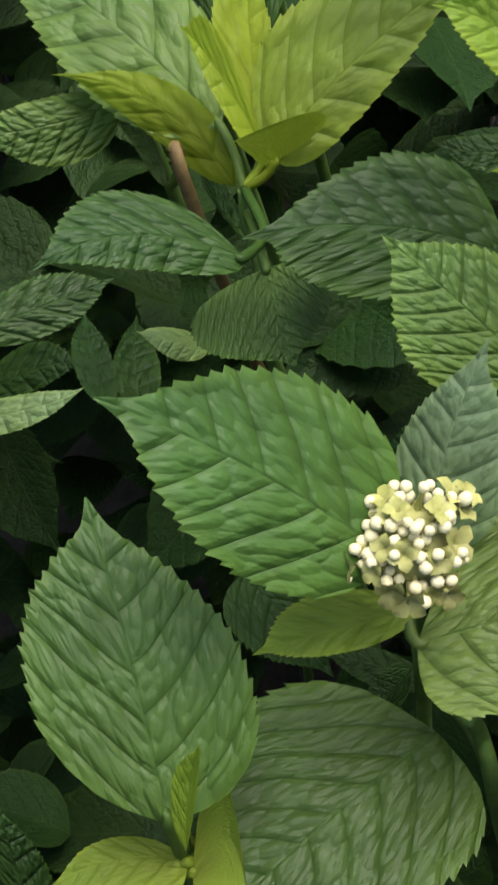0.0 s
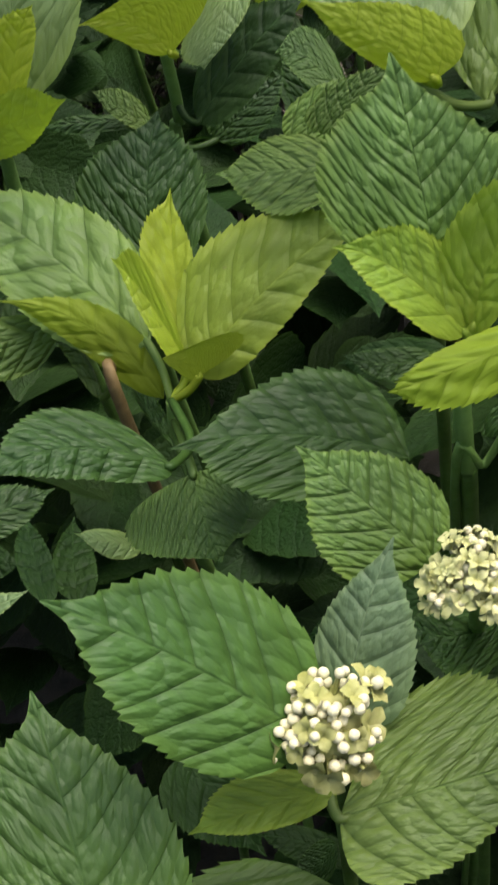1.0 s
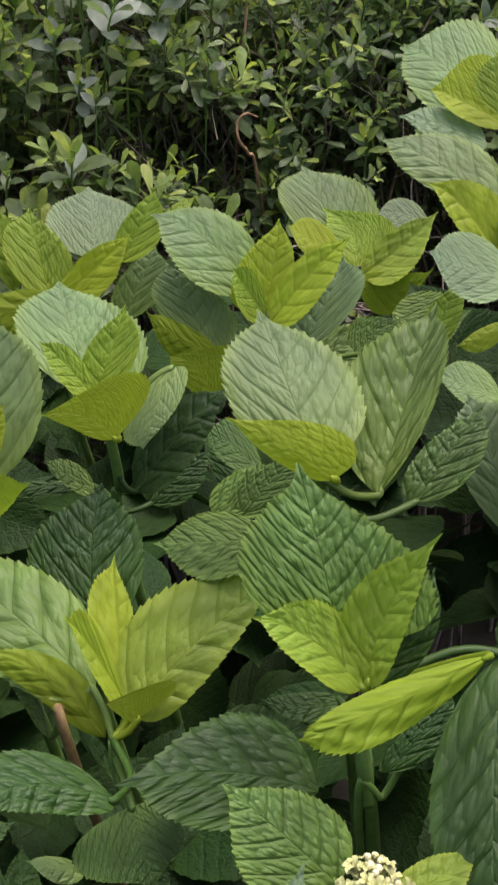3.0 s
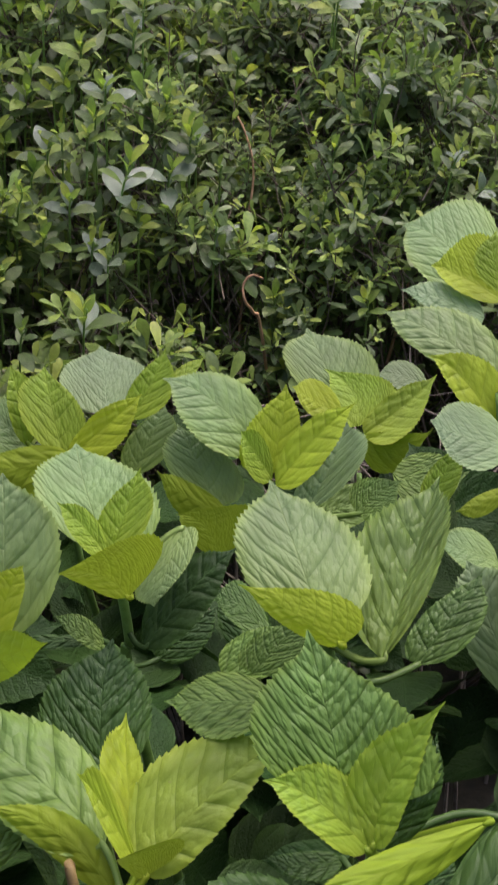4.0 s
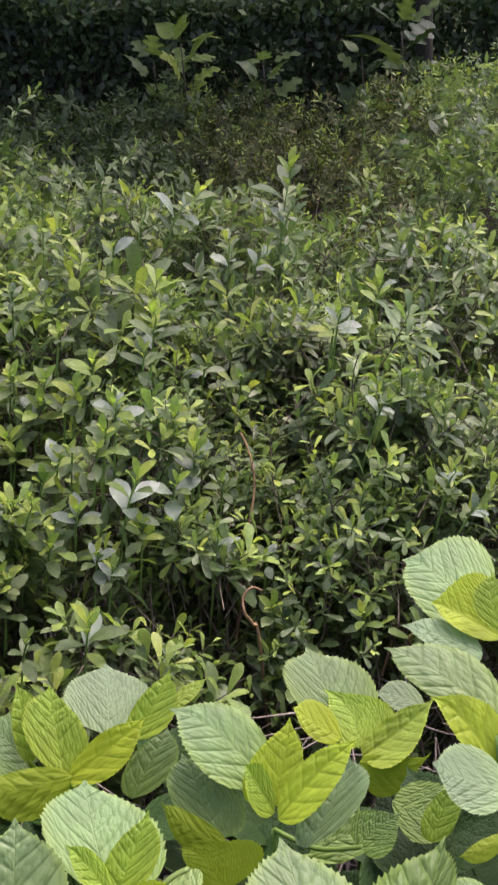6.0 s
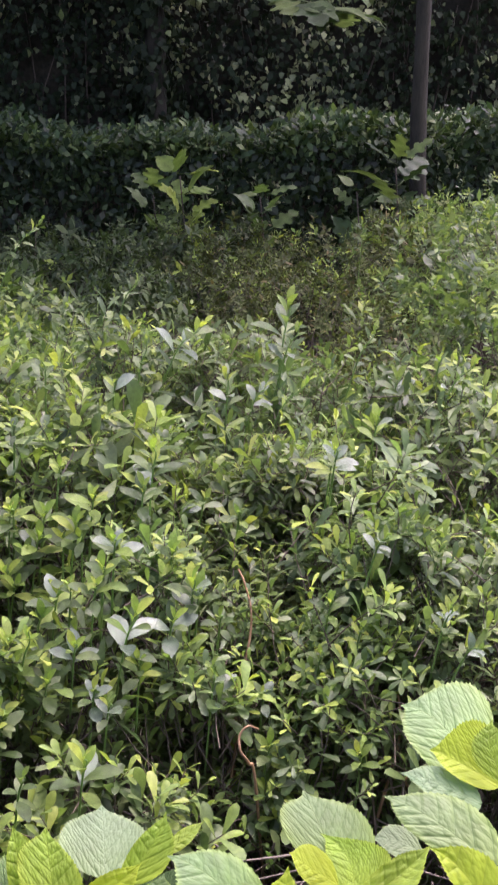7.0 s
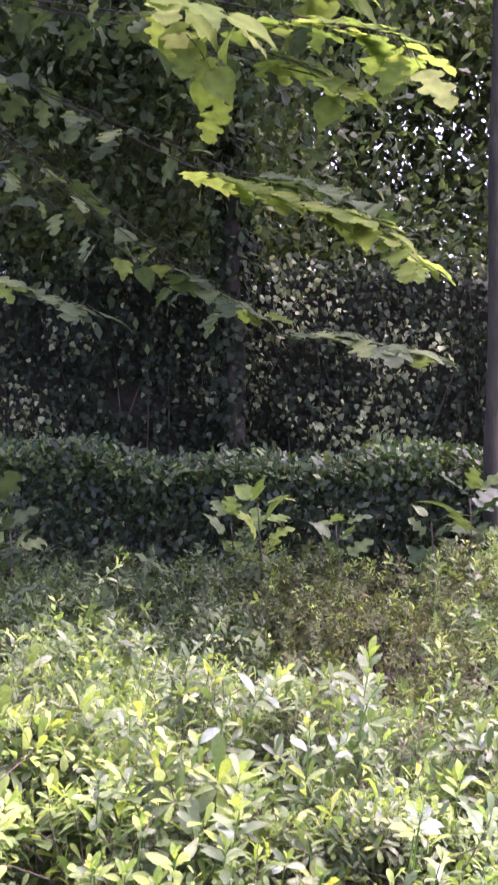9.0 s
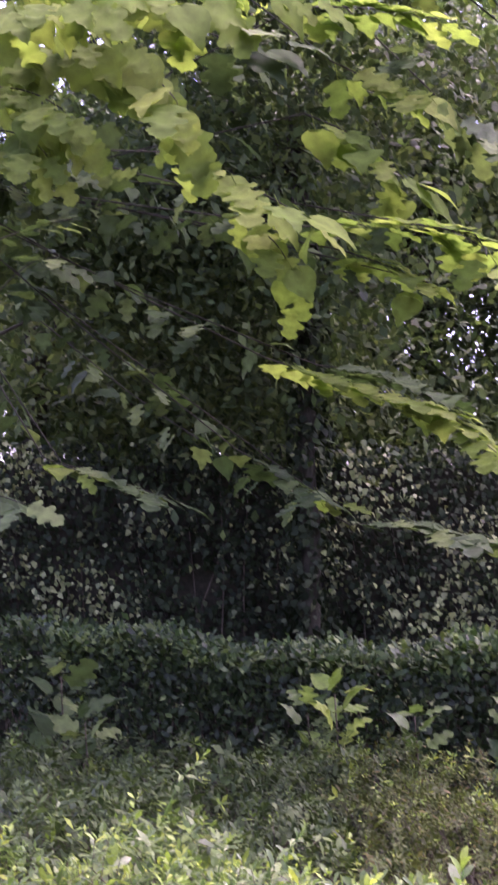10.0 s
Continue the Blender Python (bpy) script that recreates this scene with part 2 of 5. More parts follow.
# ---- builders ----
PLACE = {}


def part(name, bm, material, parent, label=""):
    """One mesh under a thing; bm may be a bmesh, in world coordinates, or a mesh."""
    me = bm
    if isinstance(bm, bmesh.types.BMesh):
        me = bpy.data.meshes.new(name)
        bm.to_mesh(me)
        bm.free()
    if material and not me.materials:
        me.materials.append(material)
    ob = new(name, me)
    if parent:
        ob.parent = parent
        ob.matrix_parent_inverse = Matrix.Translation(PLACE.get(parent, Vector())).inverted()
        PLACE[ob] = Vector()
    if label:
        ob["label"] = label
    return ob


def thing(name, at, label, category, group="", kind=""):
    ob = new(name)
    ob.empty_display_size = 0.05
    ob.location = at
    PLACE[ob] = Vector(at)
    return tagged(ob, label, category, group, kind)


def tube_data(points, radii, sides=7):
    """A tapered tube along a line: vertices and faces."""
    pts = [Vector(p) for p in points]
    vs, fs = [], []
    for i, p in enumerate(pts):
        d = (pts[min(i + 1, len(pts) - 1)] - pts[max(i - 1, 0)]).normalized()
        a = d.cross(Vector((0.31, 0.87, 0.38))).normalized()
        b = d.cross(a)
        for k in range(sides):
            w = 2 * math.pi * k / sides
            vs.append(p + (a * math.cos(w) + b * math.sin(w)) * radii[i])
    for i in range(len(pts) - 1):
        for k in range(sides):
            fs.append((i * sides + k, i * sides + (k + 1) % sides, (i + 1) * sides + (k + 1) % sides, (i + 1) * sides + k))
    fs.append(tuple(range(sides))[::-1])
    fs.append(tuple((len(pts) - 1) * sides + k for k in range(sides)))
    return vs, fs


def glide(points, steps):
    """A smooth line through points."""
    p = [Vector(q) for q in points]
    p = [2 * p[0] - p[1], *p, 2 * p[-1] - p[-2]]
    out = []
    for i in range(1, len(p) - 2):
        for s in range(steps):
            t = s / steps
            a, b, c, d = p[i - 1], p[i], p[i + 1], p[i + 2]
            out.append(0.5 * (2 * b + (c - a) * t + (2 * a - 5 * b + 4 * c - d) * t * t + (3 * b - a - 3 * c + d) * t ** 3))
    return [*out, p[-2]]


def smooth(me):
    me.polygons.foreach_set("use_smooth", [True] * len(me.polygons))
    return me


def tube(name, points, radii, material, parent, sides=8, label=""):
    vs, fs = tube_data(points, radii, sides)
    me = bpy.data.meshes.new(name)
    me.from_pydata(vs, [], fs)
    return part(name, smooth(me), material, parent, label)


STEM_TOP = {}


def stem(shrub, points, r0, r1, material):
    """A shoot of a shrub; it goes on down to the ground under it."""
    foot = Vector(points[0])
    low = Vector((foot.x * 0.9 + 0.02, foot.y + 0.06, 0.0))
    line = glide([low, foot.lerp(low, 0.5) + Vector((0.015, 0.04, 0)), *points], 6)
    n = len(line)
    radii = [r0 + (r1 - r0) * i / (n - 1) for i in range(n)]
    ob = tube("stem", line, radii, material, shrub, 8)
    STEM_TOP[ob] = [Vector(p) for p in line]
    return ob


LEAF_ALONG = (0, 0.015, 0.05, 0.1, 0.18, 0.28, 0.40, 0.52, 0.62, 0.70, 0.77, 0.82, 0.86, 0.90, 0.95, 1)
LEAF_HALF = (0.02, 0.12, 0.36, 0.60, 0.82, 0.96, 1.0, 0.96, 0.84, 0.68, 0.49, 0.34, 0.215, 0.125, 0.06, 0.012)
WIDEST = 0.42
SIDE_VEINS = 6.5


def leaf_width(u):
    return float(np.interp(u, LEAF_ALONG, LEAF_HALF))


def vein_phase(u, y, right):
    """Counts along a blade; it is the same all along a side vein, which sweeps forward to the rim."""
    return u - 0.72 * y - 1.3 * y * y + (0.03 if right else 0)


def leaf_mesh(tip, middle, left, right, seed, rows=96, cols=12, teeth=19, petiole=None):
    """A serrate, puckered blade from its base at the origin to its tip; middle lies on the midrib where the blade is
    widest, left and right on its rim there."""
    rnd = random.Random(seed)
    phase, wav = rnd.uniform(0, 6), rnd.uniform(0.6, 1.3)
    tip, middle, left, right = (Vector(p) for p in (tip, middle, left, right))
    length = tip.length
    face = tip.cross(left - right).normalized()
    # the midrib: a parabola through base, middle and tip
    k = (middle - tip * WIDEST) / (WIDEST * (1 - WIDEST))
    arms = {1: left - middle, -1: right - middle}
    vs, uvs, flat, fs = [], [], [], []
    bite = 0.105 * rnd.uniform(0.85, 1.15)
    for i in range(rows + 1):
        u = i / rows
        mid = tip * u + k * u * (1 - u)
        fore = (tip + k * (1 - 2 * u)).normalized()
        half = leaf_width(u)
        for j in range(-cols, cols + 1):
            v = j / cols
            a = abs(v)
            arm = arms[1 if v >= 0 else -1]
            reach = half * a
            y = reach * arm.length / length
            q = vein_phase(u, y, v > 0)
            saw = ((u - 0.6 * y) * teeth + phase) % 1.0
            tooth = bite * (saw ** 1.6) * min(1, max(0, (u - 0.12) * 8)) * min(1, max(0, (0.9 - u) * 12)) if a == 1 else 0.0
            p = mid + arm * (reach + 0.5 * tooth * min(1, half * 1.6)) + fore * length * (tooth * 0.17 - 0.05 * a ** 3 * (1 - u) * half)
            # sides curve up towards the rim, and the skin swells between the veins
            lift = 0.05 * (a * a - a) * half * arm.length / length
            puff = abs(math.sin(math.pi * SIDE_VEINS * q)) ** 0.7
            lift += 0.008 * puff * (1 - a ** 4) * min(1, a * 4) * min(1, (1 - u) * 4)
            lift += 0.016 * wav * a * a * half * math.sin(6.0 * u * wav + phase + (1.7 if v > 0 else 0))
            lift += 0.004 * math.sin(21 * u + 9 * v + phase) * min(1, a * 4) * half
            vs.append(tuple(p + face * lift * length))
            uvs.append((u, v))
            flat.append((u, math.copysign(y, v)))
    c = 2 * cols + 1
    for i in range(rows):
        for j in range(2 * cols):
            fs.append((i * c + j, (i + 1) * c + j, (i + 1) * c + j + 1, i * c + j + 1))
    blades = len(vs)
    if petiole:
        tv, tf = tube_data(petiole[0], petiole[1], 6)
        fs += [tuple(n + blades for n in f) for f in tf]
        vs += [tuple(p) for p in tv]
        uvs += [(0.0, 0.0)] * len(tv)
        flat += [(0.0, 0.15)] * len(tv)
    me = bpy.data.meshes.new("leaf")
    me.from_pydata(vs, [], fs)
    layer = me.uv_layers.new(name="leaf")
    idx = np.empty(len(me.loops), dtype=np.int32)
    me.loops.foreach_get("vertex_index", idx)
    layer.data.foreach_set("uv", np.array(uvs, dtype=np.float32)[idx].ravel())
    blade = me.uv_layers.new(name="blade")
    blade.data.foreach_set("uv", np.array(flat, dtype=np.float32)[idx].ravel())
    return smooth(me)


def leaf(shoot, base, tip, middle, left, right, tone):
    """A blade of a shoot from base to tip, with its stalk back to the stem."""
    base, tip, middle, left, right = (Vector(p) for p in (base, tip, middle, left, right))
    leaf.count += 1
    length = (tip - base).length
    node = min(STEM_TOP[shoot], key=lambda p: (p - base).length)
    stalk = None
    far = node - base
    if 0.015 < far.length < 0.09:
        fore = (middle - base).normalized()
        line = glide([far, far * 0.4 - fore * 0.12 * far.length, Vector((0, 0, 0)), fore * 0.05 * length], 4)
        stalk = (line, [0.0023] * (len(line) - 4) + [0.0019, 0.0016, 0.0012, 0.0007])
    small = length < 0.06
    me = leaf_mesh(tip - base, middle - base, left - base, right - base, leaf.count, 72 if small else 96, 8 if small else 12, 15 if small else 19, stalk)
    ob = part("leaf", me, TONES[tone], shoot)
    ob.matrix_basis = Matrix.Translation(base)
    # an added dark filler leaf below it, to close and shade the gap
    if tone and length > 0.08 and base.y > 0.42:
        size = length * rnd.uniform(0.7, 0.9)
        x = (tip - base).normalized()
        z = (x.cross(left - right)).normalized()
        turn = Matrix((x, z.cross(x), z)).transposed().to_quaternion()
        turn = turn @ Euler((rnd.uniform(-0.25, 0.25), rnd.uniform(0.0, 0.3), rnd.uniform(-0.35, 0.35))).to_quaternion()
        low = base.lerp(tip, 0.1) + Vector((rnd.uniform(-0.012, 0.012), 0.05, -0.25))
        part("leaf", fill_leaves[leaf.count % 6], None, shoot).matrix_basis = Matrix.LocRotScale(low, turn, (size, size, size))
    return ob


leaf.count = 0

# small leaf shapes: rows of (along, half width, lift) from base to tip
OBOVATE = ((0, 0.022, 0), (0.4, 0.125, 0.04), (0.74, 0.195, 0.04), (0.93, 0.125, 0.01), (1, 0.015, -0.02))
SPOON = ((0, 0.03, 0), (0.45, 0.165, 0.04), (0.84, 0.155, 0.02), (1, 0.015, -0.02))
LANCE = ((0, 0.03, 0), (0.5, 0.18, 0.03), (1, 0.01, -0.04))
IVY = ((0, 0.06, 0), (0.15, 0.42, 0.0), (0.45, 0.36, 0.02), (1, 0.02, -0.06))


def cloud(name, origins, ways, ups, lengths, shape, material, parent, wide=1.0, fold=0.25, kind="stuff", plain=False):
    """Many small leaves as one mesh: each from its origin along its way, its face turned to up."""
    o, w, n = (np.asarray(a, float) for a in (origins, ways, ups))
    s = np.asarray(lengths, float)[:, None]
    w = w / np.linalg.norm(w, axis=1, keepdims=True)
    n = n - w * (w * n).sum(1, keepdims=True)
    n = n / (np.linalg.norm(n, axis=1, keepdims=True) + 1e-9)
    b = np.cross(n, w)
    rows = []
    for u, h, z in shape:
        mid = o + s * (u * w + z * n)
        h = h * wide
        edge = [mid - s * h * b + s * h * fold * n, mid + s * h * b - s * h * fold * n]
        rows += edge if plain else [edge[0], mid, mid + s * h * b + s * h * fold * n]
    v = np.stack(rows, 1)
    k = len(shape) * (2 if plain else 3)
    one = []
    for i in range(len(shape) - 1):
        if plain:
            one.append((2 * i, 2 * i + 1, 2 * i + 3, 2 * i + 2))
            continue
        one += [(3 * i, 3 * i + 1, 3 * i + 4, 3 * i + 3), (3 * i + 1, 3 * i + 2, 3 * i + 5, 3 * i + 4)]
    f = np.array(one)[None] + (np.arange(len(o)) * k)[:, None, None]
    return solid(name, v.reshape(-1, 3), f.reshape(-1, 4), material, parent, kind)


def solid(name, verts, quads, material, parent, kind="", flat=False):
    verts, quads = np.asarray(verts, np.float32), np.asarray(quads, np.int32)
    me = bpy.data.meshes.new(name)
    me.vertices.add(len(verts))
    me.vertices.foreach_set("co", verts.ravel())
    me.loops.add(quads.size)
    me.loops.foreach_set("vertex_index", quads.ravel())
    me.polygons.add(len(quads))
    me.polygons.foreach_set("loop_start", np.arange(len(quads), dtype=np.int32) * 4)
    me.polygons.foreach_set("use_smooth", np.full(len(quads), not flat))
    me.update(calc_edges=True)
    me.validate()
    ob = part(name, me, material, parent)
    if kind:
        ob["kind"] = kind
    return ob


def strands(name, starts, ends, r0, r1, material, parent, bend=0.06, seed=1):
    """Many thin twigs as one mesh, each in three bent pieces with four sides."""
    rng = np.random.default_rng(seed)
    a, c = np.asarray(starts, float), np.asarray(ends, float)
    d = c - a
    ln = np.linalg.norm(d, axis=1, keepdims=True) + 1e-9
    side = np.cross(d / ln, rng.normal(size=d.shape))
    side /= np.linalg.norm(side, axis=1, keepdims=True) + 1e-9
    up = np.cross(d / ln, side)
    rows = []
    for u in (0, 0.35, 0.7, 1):
        p = a + d * u + side * ln * bend * math.sin(math.pi * u)
        r = r0 + (r1 - r0) * u
        rows += [p + side * r, p + up * r, p - side * r, p - up * r]
    v = np.stack(rows, 1)
    one = [(4 * i + k, 4 * i + (k + 1) % 4, 4 * i + 4 + (k + 1) % 4, 4 * i + 4 + k) for i in range(3) for k in range(4)]
    f = np.array(one)[None] + (np.arange(len(a)) * 16)[:, None, None]
    return solid(name, v.reshape(-1, 3), f.reshape(-1, 4), material, parent, "stuff")


# ---- ground ----
gb = bmesh.new()
N = 90
span = [math.copysign(abs(k / N) ** 2.2 * 400, k) for k in range(-N, N + 1)]
grid = [[gb.verts.new((x, y + 3, 0.05 * noise.noise(Vector((x * 0.7, y * 0.7, 0))) * (1 if abs(x) + abs(y) < 60 else 0))) for x in span] for y in span]
for i in range(2 * N):
    for j in range(2 * N):
        gb.faces.new((grid[i][j], grid[i][j + 1], grid[i + 1][j + 1], grid[i + 1][j]))
ground = part("ground", gb, SOIL, None)
smooth(ground.data)
tagged(ground, "dark bare garden soil under the shrubs", "ground", kind="structure")

# ---- hydrangeas ----
FRONT = thing("hydrangea_shrub", (0.05, 0.2, 0), "green hydrangea shrub with serrate leaves and cream flower buds", "shrub", "hydrangea bed")
MIDDLE = thing("hydrangea_shrub", (0.05, 0.5, 0), "green hydrangea shrub with yellow-green young shoots beside the flowering one", "shrub", "hydrangea bed")
rnd = random.Random(5)
fill_leaves = []
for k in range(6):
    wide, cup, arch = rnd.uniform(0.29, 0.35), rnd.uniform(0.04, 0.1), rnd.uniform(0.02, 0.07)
    fill_leaves.append(leaf_mesh((1, 0, 0), (WIDEST, 0, arch), (WIDEST, wide, arch + cup), (WIDEST, -wide, arch + cup), 900 + k, 30, 4, 8))
for me in fill_leaves:
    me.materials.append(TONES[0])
BACK = thing("hydrangea_shrub", (0.0, 0.95, 0), "pale green hydrangea shrub with yellow young leaves near the low shrubs", "shrub", "hydrangea bed")

flower_stem = stem(FRONT, [(0.051, 0.156, 0.697), (0.049, 0.170, 0.830), (0.046, 0.167, 0.951)], 0.0045, 0.003, GREEN)
leaf(flower_stem, (0.040, 0.161, 0.965), (-0.044, 0.160, 1.052), (0.006, 0.161, 1.008), (-0.005, 0.132, 1.004), (0.019, 0.195, 1.014), 1)
leaf(flower_stem, (0.050, 0.183, 0.939), (0.070, 0.229, 0.998), (0.056, 0.201, 0.967), (0.039, 0.205, 0.964), (0.077, 0.192, 0.960), 6)
leaf(flower_stem, (0.049, 0.159, 0.932), (-0.007, 0.136, 0.937), (0.024, 0.149, 0.937), (0.024, 0.140, 0.935), (0.013, 0.159, 0.941), 4)
leaf(flower_stem, (0.049, 0.147, 0.931), (0.136, 0.177, 0.932), (0.085, 0.158, 0.936), (0.092, 0.202, 0.945), (0.081, 0.126, 0.928), 2)
leaf(flower_stem, (0.044, 0.171, 0.861), (0.024, 0.163, 0.848), (0.036, 0.164, 0.856), (0.039, 0.157, 0.853), (0.033, 0.171, 0.858), 7)

left_shoot = stem(FRONT, [(-0.046, 0.090, 0.765), (-0.042, 0.097, 0.806), (-0.041, 0.105, 0.836)], 0.0045, 0.003, GREEN)
leaf(left_shoot, (-0.031, 0.081, 0.919), (-0.065, 0.173, 0.976), (-0.044, 0.120, 0.949), (-0.080, 0.116, 0.955), (-0.007, 0.127, 0.943), 1)
leaf(left_shoot, (-0.023, 0.071, 0.922), (-0.016, 0.093, 0.961), (-0.021, 0.081, 0.941), (-0.026, 0.083, 0.947), (-0.016, 0.086, 0.957), 4)
leaf(left_shoot, (-0.029, 0.079, 0.886), (-0.075, 0.062, 0.896), (-0.050, 0.076, 0.894), (-0.045, 0.059, 0.892), (-0.055, 0.083, 0.895), 4)
leaf(left_shoot, (-0.027, 0.076, 0.884), (-0.006, 0.067, 0.885), (-0.017, 0.087, 0.887), (-0.020, 0.107, 0.899), (-0.018, 0.069, 0.888), 4)
leaf(left_shoot, (-0.102, 0.072, 0.803), (-0.113, 0.105, 0.853), (-0.108, 0.088, 0.832), (-0.123, 0.087, 0.843), (-0.096, 0.089, 0.825), 7)

dark_shoot = stem(FRONT, [(0.080, 0.147, 0.788), (0.072, 0.149, 0.853), (0.067, 0.145, 0.876)], 0.0045, 0.003, GREEN)
leaf(dark_shoot, (0.056, 0.139, 0.874), (-0.019, 0.062, 0.871), (0.024, 0.107, 0.878), (0.061, 0.085, 0.869), (-0.015, 0.140, 0.883), 1)
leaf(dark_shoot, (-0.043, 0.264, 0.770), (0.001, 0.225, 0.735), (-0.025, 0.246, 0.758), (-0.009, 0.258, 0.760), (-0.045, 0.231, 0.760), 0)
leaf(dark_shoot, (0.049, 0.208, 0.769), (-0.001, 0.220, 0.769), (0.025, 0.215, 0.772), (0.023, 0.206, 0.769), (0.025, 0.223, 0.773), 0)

tall_shoot = stem(FRONT, [(-0.031, 0.339, 0.842), (-0.028, 0.339, 0.891), (-0.035, 0.350, 0.924), (-0.036, 0.356, 0.941)], 0.0045, 0.003, GREEN)
leaf(tall_shoot, (-0.048, 0.381, 0.954), (-0.165, 0.470, 0.984), (-0.092, 0.418, 0.973), (-0.112, 0.397, 0.964), (-0.077, 0.447, 0.980), 2)
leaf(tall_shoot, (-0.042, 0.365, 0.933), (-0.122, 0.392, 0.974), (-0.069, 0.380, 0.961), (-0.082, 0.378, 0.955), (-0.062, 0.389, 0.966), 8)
leaf(tall_shoot, (-0.029, 0.377, 0.944), (-0.040, 0.451, 0.993), (-0.036, 0.410, 0.968), (-0.052, 0.412, 0.981), (-0.024, 0.406, 0.969), 5)
leaf(tall_shoot, (-0.028, 0.369, 0.951), (-0.061, 0.393, 0.998), (-0.043, 0.382, 0.977), (-0.040, 0.368, 0.966), (-0.045, 0.392, 0.995), 5)
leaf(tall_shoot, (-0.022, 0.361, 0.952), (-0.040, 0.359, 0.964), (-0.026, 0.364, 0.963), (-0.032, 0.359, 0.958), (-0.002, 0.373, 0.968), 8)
leaf(tall_shoot, (-0.025, 0.368, 0.946), (0.061, 0.430, 0.999), (0.005, 0.392, 0.972), (-0.018, 0.419, 0.985), (0.017, 0.381, 0.963), 4)
leaf(tall_shoot, (0.076, 0.316, 0.944), (-0.022, 0.282, 0.989), (0.036, 0.307, 0.969), (0.023, 0.273, 0.968), (0.038, 0.338, 0.978), 7)
leaf(tall_shoot, (-0.024, 0.287, 0.973), (-0.094, 0.251, 1.004), (-0.058, 0.279, 0.994), (-0.049, 0.269, 0.985), (-0.070, 0.294, 1.002), 7)
leaf(tall_shoot, (-0.020, 0.304, 0.948), (-0.005, 0.265, 0.934), (-0.014, 0.283, 0.943), (0.007, 0.296, 0.945), (-0.046, 0.271, 0.942), 1)
leaf(tall_shoot, (-0.049, 0.300, 0.902), (-0.076, 0.289, 0.924), (-0.061, 0.292, 0.914), (-0.059, 0.286, 0.909), (-0.064, 0.297, 0.917), 3)
leaf(tall_shoot, (-0.039, 0.354, 0.909), (-0.066, 0.414, 0.907), (-0.054, 0.377, 0.910), (-0.062, 0.387, 0.909), (-0.041, 0.368, 0.911), 1)

red_stem = stem(MIDDLE, [(-0.061, 0.362, 0.918), (-0.069, 0.384, 0.935), (-0.081, 0.411, 0.944)], 0.0033, 0.003, BROWN)
leaf(red_stem, (-0.115, 0.219, 1.003), (-0.063, 0.249, 1.003), (-0.089, 0.232, 1.005), (-0.092, 0.243, 1.008), (-0.081, 0.227, 1.000), 7)
leaf(red_stem, (-0.120, 0.196, 0.985), (-0.065, 0.201, 1.002), (-0.089, 0.195, 0.995), (-0.093, 0.201, 0.995), (-0.091, 0.189, 0.991), 3)
leaf(red_stem, (-0.081, 0.248, 0.927), (-0.102, 0.303, 0.920), (-0.092, 0.275, 0.925), (-0.100, 0.272, 0.925), (-0.083, 0.272, 0.925), 0)
leaf(red_stem, (-0.079, 0.278, 0.886), (-0.094, 0.342, 0.871), (-0.087, 0.306, 0.881), (-0.097, 0.303, 0.881), (-0.075, 0.303, 0.881), 0)
leaf(red_stem, (-0.158, 0.286, 0.879), (-0.104, 0.285, 0.905), (-0.127, 0.287, 0.898), (-0.131, 0.300, 0.900), (-0.126, 0.279, 0.894), 0)
leaf(red_stem, (-0.101, 0.411, 0.941), (-0.167, 0.384, 0.948), (-0.133, 0.393, 0.943), (-0.125, 0.387, 0.925), (-0.137, 0.400, 0.952), 2)
leaf(red_stem, (-0.078, 0.385, 0.913), (-0.113, 0.419, 0.931), (-0.089, 0.406, 0.926), (-0.095, 0.400, 0.923), (-0.099, 0.417, 0.933), 2)

right_shoot = stem(MIDDLE, [(0.105, 0.330, 0.883), (0.102, 0.321, 0.932), (0.099, 0.322, 0.977), (0.104, 0.333, 1.002)], 0.0048, 0.0042, GREEN)
leaf(right_shoot, (0.088, 0.322, 1.045), (0.070, 0.365, 1.120), (0.082, 0.335, 1.076), (0.042, 0.330, 1.085), (0.133, 0.333, 1.069), 2)
leaf(right_shoot, (0.099, 0.304, 1.031), (0.048, 0.305, 1.076), (0.077, 0.309, 1.056), (0.072, 0.293, 1.054), (0.086, 0.322, 1.066), 4)
leaf(right_shoot, (0.101, 0.305, 1.032), (0.136, 0.326, 1.107), (0.109, 0.316, 1.063), (0.092, 0.321, 1.070), (0.117, 0.305, 1.061), 4)
leaf(right_shoot, (0.106, 0.316, 1.018), (0.135, 0.345, 1.071), (0.122, 0.325, 1.044), (0.115, 0.335, 1.052), (0.133, 0.322, 1.043), 7)
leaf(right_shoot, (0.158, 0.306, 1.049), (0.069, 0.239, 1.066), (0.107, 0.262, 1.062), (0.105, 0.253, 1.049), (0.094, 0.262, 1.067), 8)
leaf(right_shoot, (0.171, 0.346, 1.011), (0.162, 0.240, 0.922), (0.162, 0.290, 0.972), (0.195, 0.290, 0.971), (0.131, 0.287, 0.962), 7)
leaf(right_shoot, (0.113, 0.322, 0.951), (0.148, 0.357, 0.978), (0.131, 0.336, 0.966), (0.116, 0.333, 0.962), (0.142, 0.332, 0.965), 7)
leaf(right_shoot, (0.089, 0.400, 0.924), (0.043, 0.396, 0.931), (0.066, 0.392, 0.928), (0.069, 0.384, 0.924), (0.066, 0.400, 0.931), 7)
leaf(right_shoot, (0.096, 0.443, 0.888), (0.038, 0.445, 0.876), (0.067, 0.441, 0.884), (0.067, 0.429, 0.878), (0.066, 0.452, 0.887), 0)

